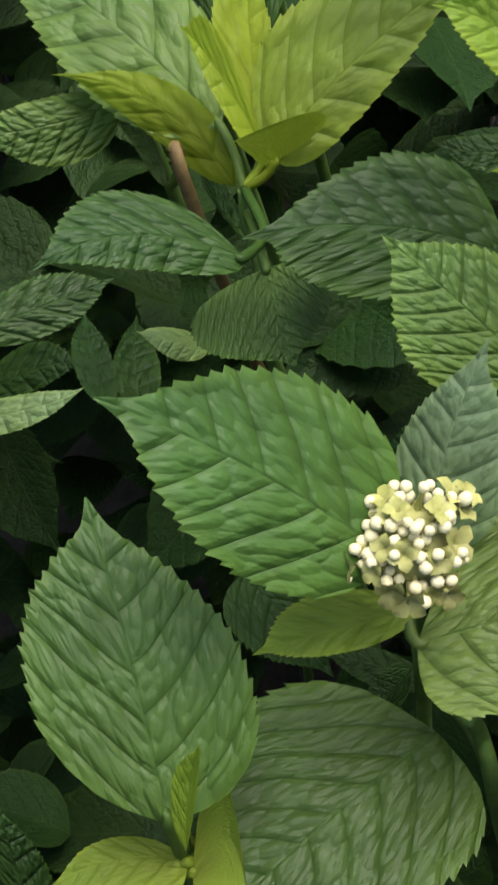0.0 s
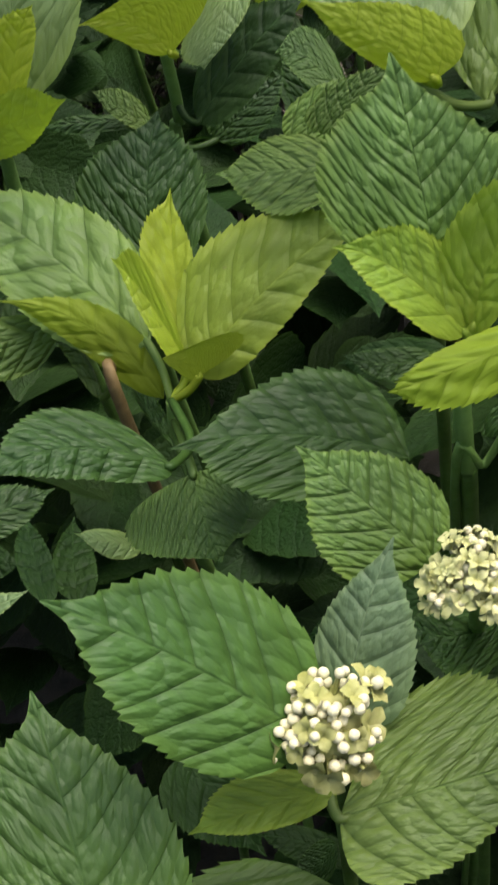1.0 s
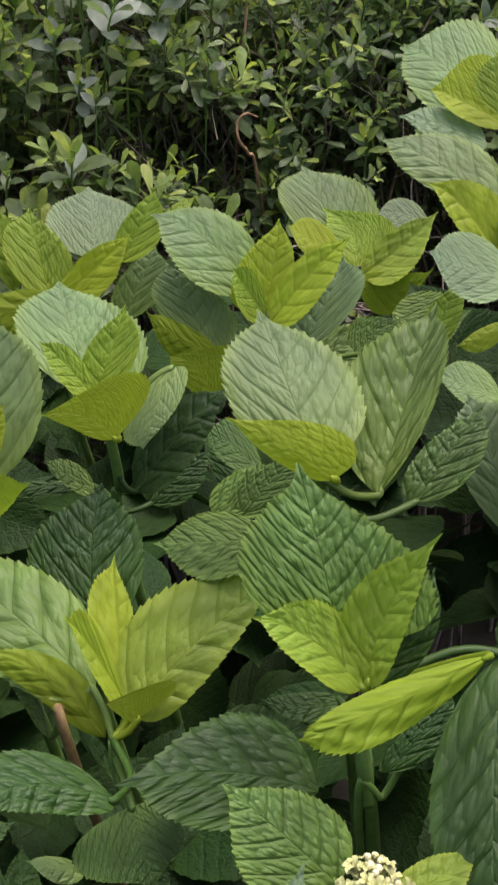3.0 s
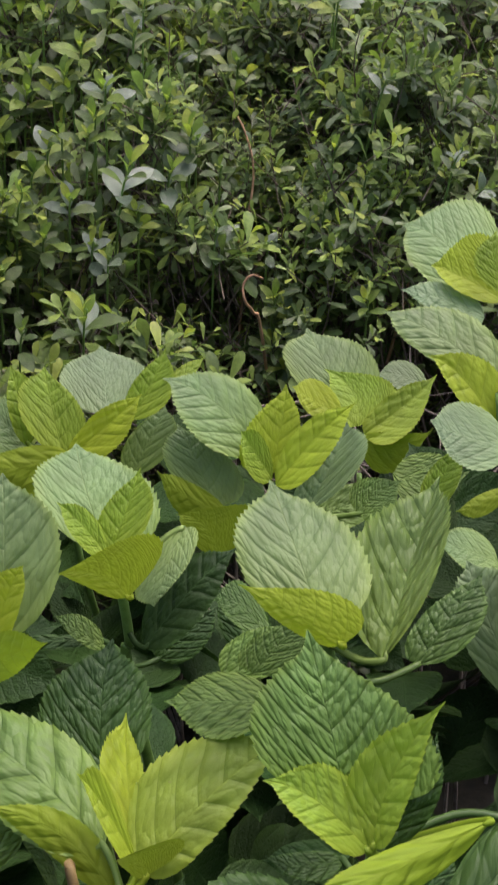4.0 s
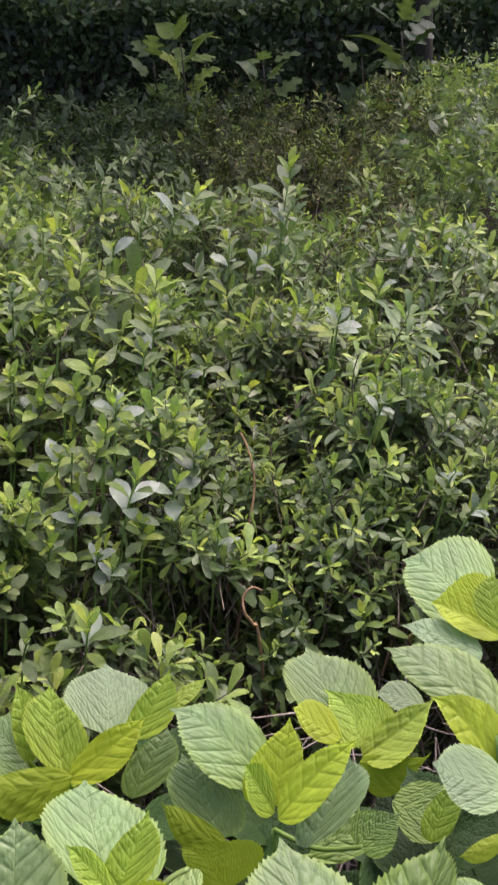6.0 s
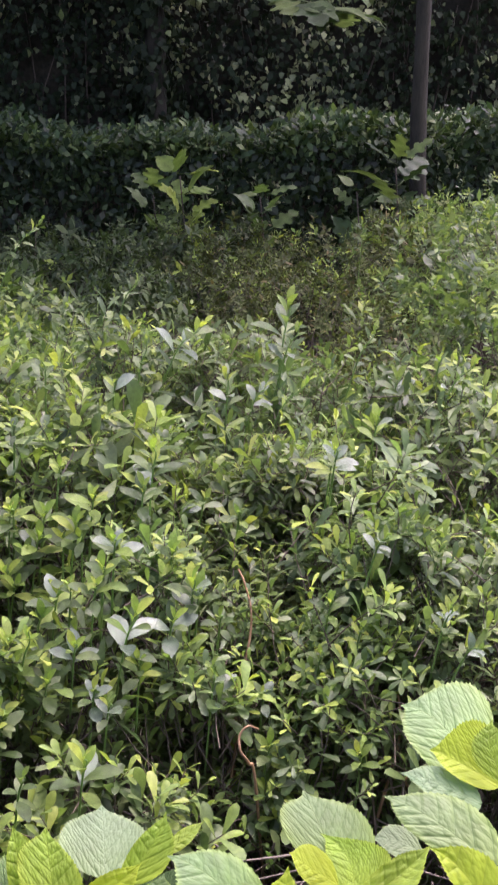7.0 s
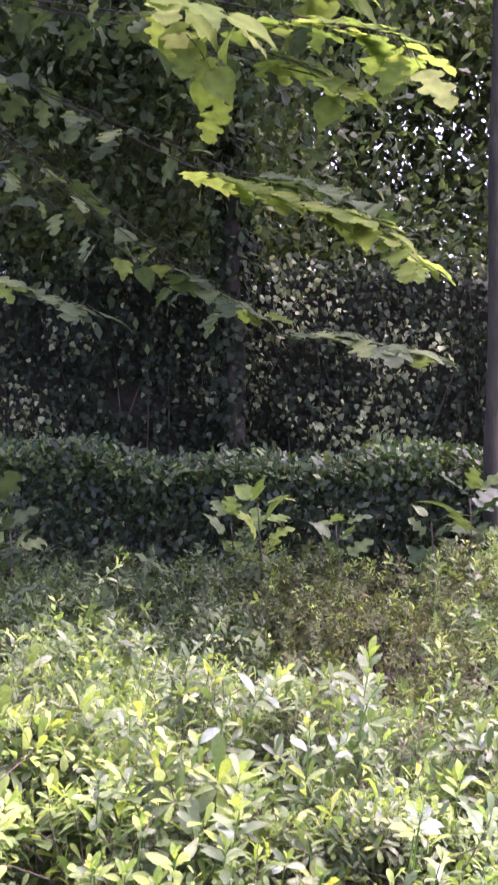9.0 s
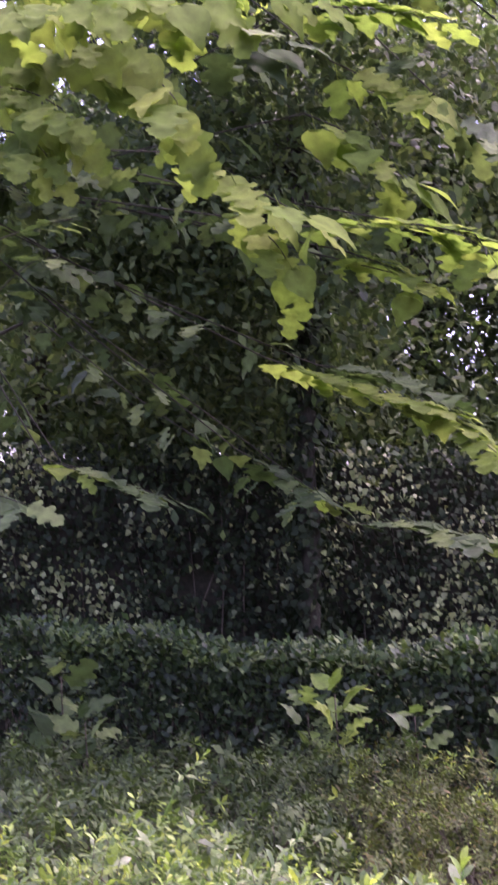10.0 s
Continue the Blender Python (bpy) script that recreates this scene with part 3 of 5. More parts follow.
stem(MIDDLE, [(0.097, 0.322, 0.914), (0.110, 0.323, 0.931), (0.125, 0.333, 0.958)], 0.003, 0.002, GREEN)

flower_stem_two = stem(MIDDLE, [(0.106, 0.260, 0.864), (0.104, 0.245, 0.921), (0.101, 0.237, 0.957)], 0.0045, 0.003, GREEN)
leaf(flower_stem_two, (0.085, 0.242, 0.965), (0.032, 0.264, 1.011), (0.063, 0.250, 0.987), (0.046, 0.228, 0.980), (0.081, 0.268, 0.990), 2)
leaf(flower_stem_two, (0.106, 0.239, 0.942), (0.156, 0.274, 0.950), (0.127, 0.253, 0.948), (0.121, 0.263, 0.951), (0.136, 0.244, 0.945), 4)
leaf(flower_stem_two, (0.083, 0.296, 0.866), (0.023, 0.291, 0.837), (0.053, 0.291, 0.855), (0.054, 0.280, 0.849), (0.050, 0.304, 0.858), 0)
leaf(flower_stem_two, (0.122, 0.268, 0.894), (0.073, 0.246, 0.922), (0.098, 0.245, 0.909), (0.100, 0.224, 0.906), (0.094, 0.259, 0.914), 7)
leaf(flower_stem_two, (0.137, 0.274, 0.893), (0.108, 0.235, 0.882), (0.123, 0.253, 0.889), (0.136, 0.242, 0.887), (0.114, 0.259, 0.890), 7)

mid_left_shoot = stem(MIDDLE, [(-0.061, 0.608, 0.874), (-0.059, 0.602, 0.931), (-0.061, 0.596, 0.985)], 0.005, 0.0035, GREEN)
leaf(mid_left_shoot, (-0.066, 0.589, 1.011), (-0.094, 0.662, 1.059), (-0.082, 0.623, 1.038), (-0.119, 0.624, 1.045), (-0.036, 0.627, 1.038), 3)
leaf(mid_left_shoot, (-0.063, 0.577, 1.021), (-0.042, 0.609, 1.070), (-0.053, 0.590, 1.043), (-0.069, 0.587, 1.045), (-0.034, 0.584, 1.049), 4)
leaf(mid_left_shoot, (-0.064, 0.573, 1.023), (-0.096, 0.584, 1.059), (-0.078, 0.579, 1.042), (-0.083, 0.569, 1.039), (-0.073, 0.584, 1.049), 4)
leaf(mid_left_shoot, (-0.049, 0.553, 1.004), (-0.094, 0.541, 1.030), (-0.064, 0.550, 1.023), (-0.074, 0.545, 1.018), (-0.031, 0.564, 1.046), 5)
leaf(mid_left_shoot, (-0.018, 0.625, 1.011), (-0.037, 0.583, 0.974), (-0.029, 0.599, 0.992), (-0.010, 0.607, 1.001), (-0.049, 0.593, 0.987), 3)
leaf(mid_left_shoot, (-0.046, 0.586, 0.936), (0.020, 0.628, 0.992), (-0.017, 0.605, 0.967), (-0.031, 0.623, 0.975), (-0.007, 0.593, 0.956), 0)
leaf(mid_left_shoot, (-0.083, 0.625, 0.906), (-0.118, 0.635, 0.928), (-0.101, 0.629, 0.919), (-0.100, 0.622, 0.914), (-0.095, 0.638, 0.923), 2)
leaf(mid_left_shoot, (-0.086, 0.636, 0.905), (-0.158, 0.631, 0.903), (-0.119, 0.633, 0.907), (-0.123, 0.627, 0.902), (-0.124, 0.638, 0.908), 7)
leaf(mid_left_shoot, (-0.042, 0.623, 0.897), (0.004, 0.642, 0.931), (-0.023, 0.630, 0.914), (-0.039, 0.638, 0.916), (-0.010, 0.617, 0.909), 7)

low_shoot = stem(MIDDLE, [(-0.069, 0.481, 0.868), (-0.063, 0.457, 0.931)], 0.004, 0.003, GREEN)
leaf(low_shoot, (-0.070, 0.504, 0.885), (-0.066, 0.576, 0.952), (-0.072, 0.535, 0.921), (-0.114, 0.534, 0.924), (-0.038, 0.540, 0.922), 7)
leaf(low_shoot, (0.050, 0.439, 1.013), (-0.018, 0.460, 0.994), (0.020, 0.445, 1.007), (0.017, 0.424, 0.997), (0.016, 0.466, 1.011), 2)
leaf(low_shoot, (0.037, 0.463, 1.013), (0.072, 0.477, 1.046), (0.051, 0.468, 1.029), (0.033, 0.474, 1.027), (0.065, 0.458, 1.028), 2)
leaf(low_shoot, (0.045, 0.524, 0.993), (0.008, 0.540, 1.010), (0.026, 0.538, 1.008), (0.024, 0.525, 1.001), (0.029, 0.551, 1.016), 1)

centre_shoot = stem(MIDDLE, [(0.087, 0.462, 0.977), (0.083, 0.444, 1.031), (0.080, 0.428, 1.068)], 0.005, 0.0035, GREEN)
leaf(centre_shoot, (0.079, 0.409, 1.084), (0.049, 0.488, 1.133), (0.066, 0.441, 1.109), (0.031, 0.445, 1.112), (0.101, 0.448, 1.112), 3)
leaf(centre_shoot, (0.088, 0.394, 1.088), (0.034, 0.399, 1.124), (0.067, 0.394, 1.106), (0.061, 0.393, 1.099), (0.090, 0.402, 1.112), 5)
leaf(centre_shoot, (0.111, 0.415, 1.061), (0.147, 0.501, 1.127), (0.126, 0.451, 1.091), (0.095, 0.457, 1.106), (0.147, 0.457, 1.109), 2)
leaf(centre_shoot, (0.136, 0.483, 1.003), (0.178, 0.522, 1.044), (0.156, 0.499, 1.025), (0.138, 0.502, 1.023), (0.173, 0.491, 1.023), 1)
leaf(centre_shoot, (0.215, 0.536, 0.922), (0.174, 0.571, 1.019), (0.191, 0.550, 0.977), (0.168, 0.548, 0.981), (0.232, 0.567, 0.987), 6)
leaf(centre_shoot, (0.196, 0.579, 1.011), (0.154, 0.589, 1.023), (0.176, 0.584, 1.019), (0.180, 0.566, 1.010), (0.179, 0.597, 1.027), 3)
leaf(centre_shoot, (0.036, 0.546, 0.959), (0.017, 0.569, 1.007), (0.025, 0.554, 0.984), (0.011, 0.548, 0.983), (0.041, 0.560, 0.988), 7)
leaf(centre_shoot, (0.019, 0.483, 0.992), (0.065, 0.500, 1.022), (0.042, 0.488, 1.008), (0.025, 0.500, 1.012), (0.057, 0.478, 1.007), 2)

back_centre_shoot = stem(BACK, [(0.042, 0.823, 0.820), (0.040, 0.835, 0.866), (0.039, 0.840, 0.898)], 0.0035, 0.0025, GREEN)
leaf(back_centre_shoot, (0.033, 0.790, 0.977), (-0.046, 0.804, 1.037), (-0.001, 0.800, 1.013), (-0.019, 0.773, 1.002), (0.015, 0.821, 1.024), 3)
leaf(back_centre_shoot, (0.040, 0.769, 0.968), (0.053, 0.801, 1.032), (0.048, 0.783, 1.000), (0.017, 0.770, 0.997), (0.063, 0.776, 1.001), 5)
leaf(back_centre_shoot, (0.041, 0.762, 0.967), (0.017, 0.770, 1.007), (0.028, 0.766, 0.989), (0.022, 0.752, 0.981), (0.034, 0.770, 1.001), 4)
leaf(back_centre_shoot, (0.044, 0.756, 0.965), (0.107, 0.769, 1.031), (0.073, 0.764, 1.000), (0.064, 0.771, 1.009), (0.081, 0.742, 0.992), 5)
leaf(back_centre_shoot, (-0.006, 0.768, 0.938), (-0.037, 0.806, 0.994), (-0.020, 0.784, 0.968), (-0.046, 0.781, 0.972), (0.013, 0.788, 0.960), 3)
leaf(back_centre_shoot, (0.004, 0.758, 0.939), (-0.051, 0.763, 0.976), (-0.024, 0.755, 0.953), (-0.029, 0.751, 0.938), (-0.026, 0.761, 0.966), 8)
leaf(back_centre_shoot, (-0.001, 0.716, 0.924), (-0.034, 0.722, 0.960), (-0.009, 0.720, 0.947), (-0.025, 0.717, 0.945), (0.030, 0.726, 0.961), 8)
leaf(back_centre_shoot, (0.067, 0.751, 0.942), (0.101, 0.794, 1.002), (0.086, 0.769, 0.971), (0.065, 0.764, 0.968), (0.115, 0.763, 0.987), 6)
leaf(back_centre_shoot, (0.111, 0.803, 0.907), (0.148, 0.817, 0.931), (0.125, 0.810, 0.920), (0.110, 0.822, 0.927), (0.136, 0.790, 0.912), 2)
leaf(back_centre_shoot, (0.070, 0.839, 0.872), (0.145, 0.855, 0.895), (0.102, 0.848, 0.887), (0.098, 0.864, 0.896), (0.112, 0.831, 0.879), 2)

back_right_shoot = stem(BACK, [(0.129, 1.086, 0.666), (0.123, 1.111, 0.761)], 0.004, 0.003, GREEN)
leaf(back_right_shoot, (0.110, 1.058, 0.858), (0.068, 1.134, 0.924), (0.092, 1.088, 0.891), (0.046, 1.098, 0.903), (0.137, 1.105, 0.902), 3)
leaf(back_right_shoot, (0.120, 1.046, 0.856), (0.086, 1.089, 0.899), (0.116, 1.069, 0.878), (0.096, 1.053, 0.874), (0.156, 1.070, 0.887), 4)
leaf(back_right_shoot, (0.104, 1.045, 0.867), (0.054, 1.044, 0.903), (0.077, 1.041, 0.887), (0.074, 1.028, 0.878), (0.081, 1.059, 0.901), 5)
leaf(back_right_shoot, (0.125, 1.034, 0.853), (0.199, 1.068, 0.902), (0.161, 1.046, 0.875), (0.147, 1.052, 0.885), (0.166, 1.014, 0.865), 4)
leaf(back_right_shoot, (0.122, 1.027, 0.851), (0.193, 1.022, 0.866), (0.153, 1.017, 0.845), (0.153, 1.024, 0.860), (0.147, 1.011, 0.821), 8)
leaf(back_right_shoot, (0.196, 1.119, 0.860), (0.140, 1.123, 0.874), (0.171, 1.125, 0.871), (0.170, 1.107, 0.862), (0.171, 1.140, 0.882), 6)
leaf(back_right_shoot, (0.146, 0.905, 0.884), (0.216, 0.909, 0.884), (0.176, 0.893, 0.881), (0.183, 0.919, 0.897), (0.174, 0.866, 0.868), 2)
leaf(back_right_shoot, (0.172, 0.807, 0.910), (0.198, 0.832, 0.957), (0.183, 0.819, 0.934), (0.168, 0.820, 0.933), (0.195, 0.810, 0.933), 4)

far_right_shoot = stem(BACK, [(0.231, 0.692, 0.942), (0.217, 0.712, 1.005), (0.212, 0.728, 1.060)], 0.005, 0.0035, GREEN)
leaf(far_right_shoot, (0.219, 0.889, 1.069), (0.152, 0.945, 1.109), (0.191, 0.922, 1.097), (0.162, 0.907, 1.086), (0.220, 0.956, 1.123), 3)
leaf(far_right_shoot, (0.230, 0.859, 1.076), (0.171, 0.870, 1.103), (0.200, 0.866, 1.092), (0.194, 0.851, 1.087), (0.216, 0.886, 1.122), 5)
leaf(far_right_shoot, (0.218, 0.786, 1.042), (0.130, 0.830, 1.081), (0.177, 0.808, 1.067), (0.158, 0.799, 1.061), (0.199, 0.825, 1.078), 3)
leaf(far_right_shoot, (0.213, 0.844, 1.069), (0.146, 0.861, 1.086), (0.180, 0.852, 1.081), (0.184, 0.836, 1.070), (0.186, 0.865, 1.089), 6)
leaf(far_right_shoot, (0.220, 0.718, 1.018), (0.159, 0.738, 1.087), (0.192, 0.733, 1.061), (0.186, 0.720, 1.053), (0.211, 0.741, 1.072), 5)
leaf(far_right_shoot, (0.217, 0.701, 1.029), (0.159, 0.701, 1.053), (0.185, 0.696, 1.042), (0.184, 0.676, 1.028), (0.188, 0.721, 1.056), 6)
leaf(far_right_shoot, (0.232, 0.843, 1.088), (0.222, 0.866, 1.134), (0.220, 0.852, 1.112), (0.204, 0.850, 1.111), (0.236, 0.852, 1.112), 4)
leaf(far_right_shoot, (0.214, 0.670, 1.011), (0.175, 0.653, 1.005), (0.194, 0.659, 1.008), (0.195, 0.656, 0.999), (0.195, 0.664, 1.013), 8)

back_left_shoot = stem(BACK, [(-0.160, 0.960, 0.755), (-0.158, 0.977, 0.811), (-0.156, 0.986, 0.852)], 0.0045, 0.003, GREEN)
leaf(back_left_shoot, (-0.159, 0.928, 0.892), (-0.177, 0.974, 0.964), (-0.169, 0.950, 0.930), (-0.198, 0.941, 0.941), (-0.138, 0.944, 0.923), 4)
leaf(back_left_shoot, (-0.193, 0.941, 0.898), (-0.209, 0.974, 0.966), (-0.200, 0.956, 0.933), (-0.210, 0.949, 0.930), (-0.182, 0.960, 0.939), 4)
leaf(back_left_shoot, (-0.123, 0.981, 0.906), (-0.134, 1.047, 0.949), (-0.127, 1.010, 0.929), (-0.170, 1.010, 0.933), (-0.083, 1.015, 0.928), 6)
leaf(back_left_shoot, (-0.155, 0.919, 0.895), (-0.079, 0.913, 0.966), (-0.114, 0.913, 0.933), (-0.125, 0.922, 0.939), (-0.101, 0.887, 0.928), 5)
leaf(back_left_shoot, (-0.100, 0.972, 0.907), (-0.065, 1.004, 0.967), (-0.081, 0.984, 0.935), (-0.099, 0.982, 0.936), (-0.059, 0.970, 0.935), 4)
leaf(back_left_shoot, (-0.068, 0.995, 0.929), (-0.029, 1.019, 0.950), (-0.049, 1.003, 0.939), (-0.053, 1.010, 0.943), (-0.046, 0.998, 0.934), 4)
leaf(back_left_shoot, (-0.095, 0.922, 0.874), (-0.062, 0.944, 0.937), (-0.077, 0.930, 0.909), (-0.100, 0.934, 0.904), (-0.054, 0.923, 0.911), 3)
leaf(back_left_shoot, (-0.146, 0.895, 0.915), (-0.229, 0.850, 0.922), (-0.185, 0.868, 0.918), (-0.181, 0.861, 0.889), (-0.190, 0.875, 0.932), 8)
leaf(back_left_shoot, (-0.195, 0.946, 0.886), (-0.239, 0.965, 0.928), (-0.212, 0.955, 0.908), (-0.223, 0.931, 0.896), (-0.203, 0.977, 0.928), 3)

left_edge_shoot = stem(BACK, [(-0.132, 0.498, 0.930), (-0.122, 0.484, 1.011)], 0.005, 0.0035, GREEN)
leaf(left_edge_shoot, (-0.119, 0.488, 1.016), (-0.119, 0.544, 1.106), (-0.117, 0.514, 1.066), (-0.150, 0.509, 1.066), (-0.083, 0.520, 1.068), 3)
leaf(left_edge_shoot, (-0.127, 0.479, 1.009), (-0.101, 0.494, 1.071), (-0.114, 0.488, 1.047), (-0.128, 0.489, 1.052), (-0.104, 0.482, 1.047), 5)
leaf(left_edge_shoot, (-0.136, 0.479, 1.010), (-0.081, 0.446, 1.050), (-0.109, 0.460, 1.030), (-0.112, 0.465, 1.043), (-0.117, 0.462, 1.008), 8)


def flower_head(shoot, centre, radius, seed, out, share, calyx, upright, slim):
    """A young flower head: round cream buds on short stalks among yellow sepals."""
    rnd = random.Random(seed)
    c, out = Vector(centre), Vector(out).normalized()
    a = out.cross(Vector((1, 0, 0.2))).normalized()
    b = out.cross(a)
    head = tube("flower_head", [c - out * radius * 0.9, c - out * radius * 0.5, c - out * radius * 0.15, c + out * radius * 0.12, c + out * radius * 0.26], [0.0022, 0.004, radius * 0.72, radius * 0.5, 0.002], calyx, shoot, 12, "cream-white hydrangea buds among yellow-green sepals")
    knots, spots = [], []
    for k in range(900):
        w, r = rnd.uniform(0, 2 * math.pi), math.sqrt(rnd.uniform(0, 1))
        reach = radius * (0.80 + 0.14 * math.sin(3 * w + seed) + 0.10 * math.sin(5 * w + 2.0 * seed))
        p = c + (a * math.cos(w) + b * math.sin(w)) * r * reach + out * (0.32 * radius * (1 - r * r) + rnd.uniform(-0.06, 0.06) * radius)
        if all((p - q).length > radius * 0.34 for q, _ in knots):
            knots.append((p, r))
    for p, r in knots:
        away = (p - (c - out * radius * 0.9)).normalized()
        for k in range(60):
            q = Vector((rnd.gauss(0, 1), rnd.gauss(0, 1), rnd.gauss(0, 1))).normalized()
            q = p + (q + away * 0.5) * radius * 0.15
            if all((q - o).length > radius * 0.165 for o, _ in spots):
                spots.append((q, r))
    ball = bmesh.new()
    bmesh.ops.create_icosphere(ball, subdivisions=2, radius=1)
    for v in ball.verts:
        v.co *= 1 - 0.07 * abs(math.sin(2 * math.atan2(v.co.y, v.co.x))) - (0.08 if v.co.z > 0.9 else 0)
    bud_mesh = bpy.data.meshes.new("bud")
    ball.to_mesh(bud_mesh)
    ball.free()
    smooth(bud_mesh)
    lines, ends = [], []
    for k, (p, r) in enumerate(spots):
        lines.append(c - out * radius * 0.25 + (p - c) * 0.3)
        ends.append(p)
        d = (p - (c - out * radius * 0.6)).normalized()
        if rnd.random() < (max(0.26, share) if r > 0.75 else share):
            bm = bmesh.new()
            size = radius * rnd.uniform(0.2, 0.3) * (1.15 if r > 0.75 else 1)
            t1 = d.cross(Vector((rnd.uniform(-1, 1), rnd.uniform(-1, 1), 1))).normalized()
            for s in range(4):
                q = Matrix.Rotation(s * math.pi / 2 + rnd.uniform(-0.2, 0.2), 3, d)
                t2 = q @ t1
                w2 = d.cross(t2) * slim
                up = upright + 0.5 * (1 - r)
                pts = []
                for u, h in ((0.0, 0.1), (0.3, 0.4), (0.62, 0.42), (0.85, 0.2), (1.0, 0.03)):
                    mid = p + t2 * size * u + d * size * up * u * (1.3 - u)
                    pts.append([bm.verts.new(mid + w2 * size * h * g + d * size * 0.1 * abs(g)) for g in (-1, 0, 1)])
                for i in range(4):
                    for g in range(2):
                        bm.faces.new((pts[i][g], pts[i + 1][g], pts[i + 1][g + 1], pts[i][g + 1]))
            smooth(part("sepal", bm, calyx, head).data)
            continue
        ob = part("bud", bud_mesh, BUD, head)
        size = radius * rnd.uniform(0.085, 0.12)
        ob.matrix_basis = Matrix.LocRotScale(p, d.to_track_quat("Z", "Y"), (size, size, size * 1.08))
    strands("pedicel", lines, ends, 0.0013, 0.0009, calyx, head, 0.03, seed)
    return head


flower_head(flower_stem, (0.046, 0.160, 0.975), 0.0220, 3, (-0.05, -0.55, 0.83), 0.13, SEPAL, 1.0, 1.0)
flower_head(flower_stem_two, (0.101, 0.228, 0.976), 0.0180, 8, (0.05, -0.15, 0.98), 0.55, SEPAL_PALE, 1.7, 0.75)

# ---- dark filler leaves in the gaps, and unseen leaves around the bed ----
LEFT = thing("hydrangea_shrub", (-0.75, 0.3, 0), "green hydrangea shrub added unseen at the side to shade the bed", "shrub", "hydrangea bed")
RIGHT = thing("hydrangea_shrub", (0.85, 0.3, 0), "green hydrangea shrub added unseen at the side to shade the bed", "shrub", "hydrangea bed")
for owner, cx in ((LEFT, -0.75), (RIGHT, 0.85)):
    for k in range(3):
        stem(owner, [(cx + 0.1 * k, 0.1 * k, 0.45), (cx + 0.16 * k - 0.1, 0.25 * k, 0.75), (cx + 0.2 * k - 0.15, 0.3 * k, 0.95)], 0.005, 0.0035, GREEN)


def shoots_of(owner):
    return [c for c in owner.children if c.name.startswith("stem")]


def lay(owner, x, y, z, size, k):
    ob = part("leaf", fill_leaves[k % 6], None, shoots_of(owner)[k % 3])
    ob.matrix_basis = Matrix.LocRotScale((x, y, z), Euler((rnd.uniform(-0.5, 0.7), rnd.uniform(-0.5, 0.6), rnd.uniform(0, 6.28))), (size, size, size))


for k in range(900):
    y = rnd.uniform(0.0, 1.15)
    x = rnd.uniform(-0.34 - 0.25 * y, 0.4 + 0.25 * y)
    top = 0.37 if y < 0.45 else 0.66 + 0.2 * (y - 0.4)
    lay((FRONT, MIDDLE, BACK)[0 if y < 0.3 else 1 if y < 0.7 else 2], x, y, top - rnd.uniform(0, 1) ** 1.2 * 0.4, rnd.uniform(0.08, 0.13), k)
# leaves out of view at the sides, added to keep light out of the bed
for k in range(420):
    y = rnd.uniform(-0.5, 1.15)
    side = rnd.choice((-1, 1))
    x = side * rnd.uniform(0.42 + 0.2 * max(y, 0), 1.4) + 0.05
    lay(LEFT if side < 0 else RIGHT, x, y, rnd.uniform(0.45, 1.02), rnd.uniform(0.1, 0.15), k)
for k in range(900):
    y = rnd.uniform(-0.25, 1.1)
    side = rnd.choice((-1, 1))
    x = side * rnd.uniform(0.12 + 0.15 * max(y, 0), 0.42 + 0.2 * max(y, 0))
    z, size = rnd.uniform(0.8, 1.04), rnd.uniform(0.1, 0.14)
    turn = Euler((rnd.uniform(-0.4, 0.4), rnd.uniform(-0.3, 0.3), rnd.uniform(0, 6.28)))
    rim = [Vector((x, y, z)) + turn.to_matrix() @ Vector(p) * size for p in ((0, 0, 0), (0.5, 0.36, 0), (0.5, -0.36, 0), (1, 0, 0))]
    # only leaves that stay clear of the view are kept
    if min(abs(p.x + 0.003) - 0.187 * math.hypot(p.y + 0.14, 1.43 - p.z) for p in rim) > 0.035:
        ob = part("leaf", fill_leaves[k % 6], None, shoots_of(LEFT if side < 0 else RIGHT)[k % 3])
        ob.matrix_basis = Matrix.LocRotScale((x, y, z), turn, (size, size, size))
# more unseen leaves before the bed, also there to block light
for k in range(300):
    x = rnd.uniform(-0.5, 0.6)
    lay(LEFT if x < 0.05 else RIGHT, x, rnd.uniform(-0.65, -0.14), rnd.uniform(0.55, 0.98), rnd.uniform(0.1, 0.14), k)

# ---- low shrubs behind ----
rng = np.random.default_rng(7)


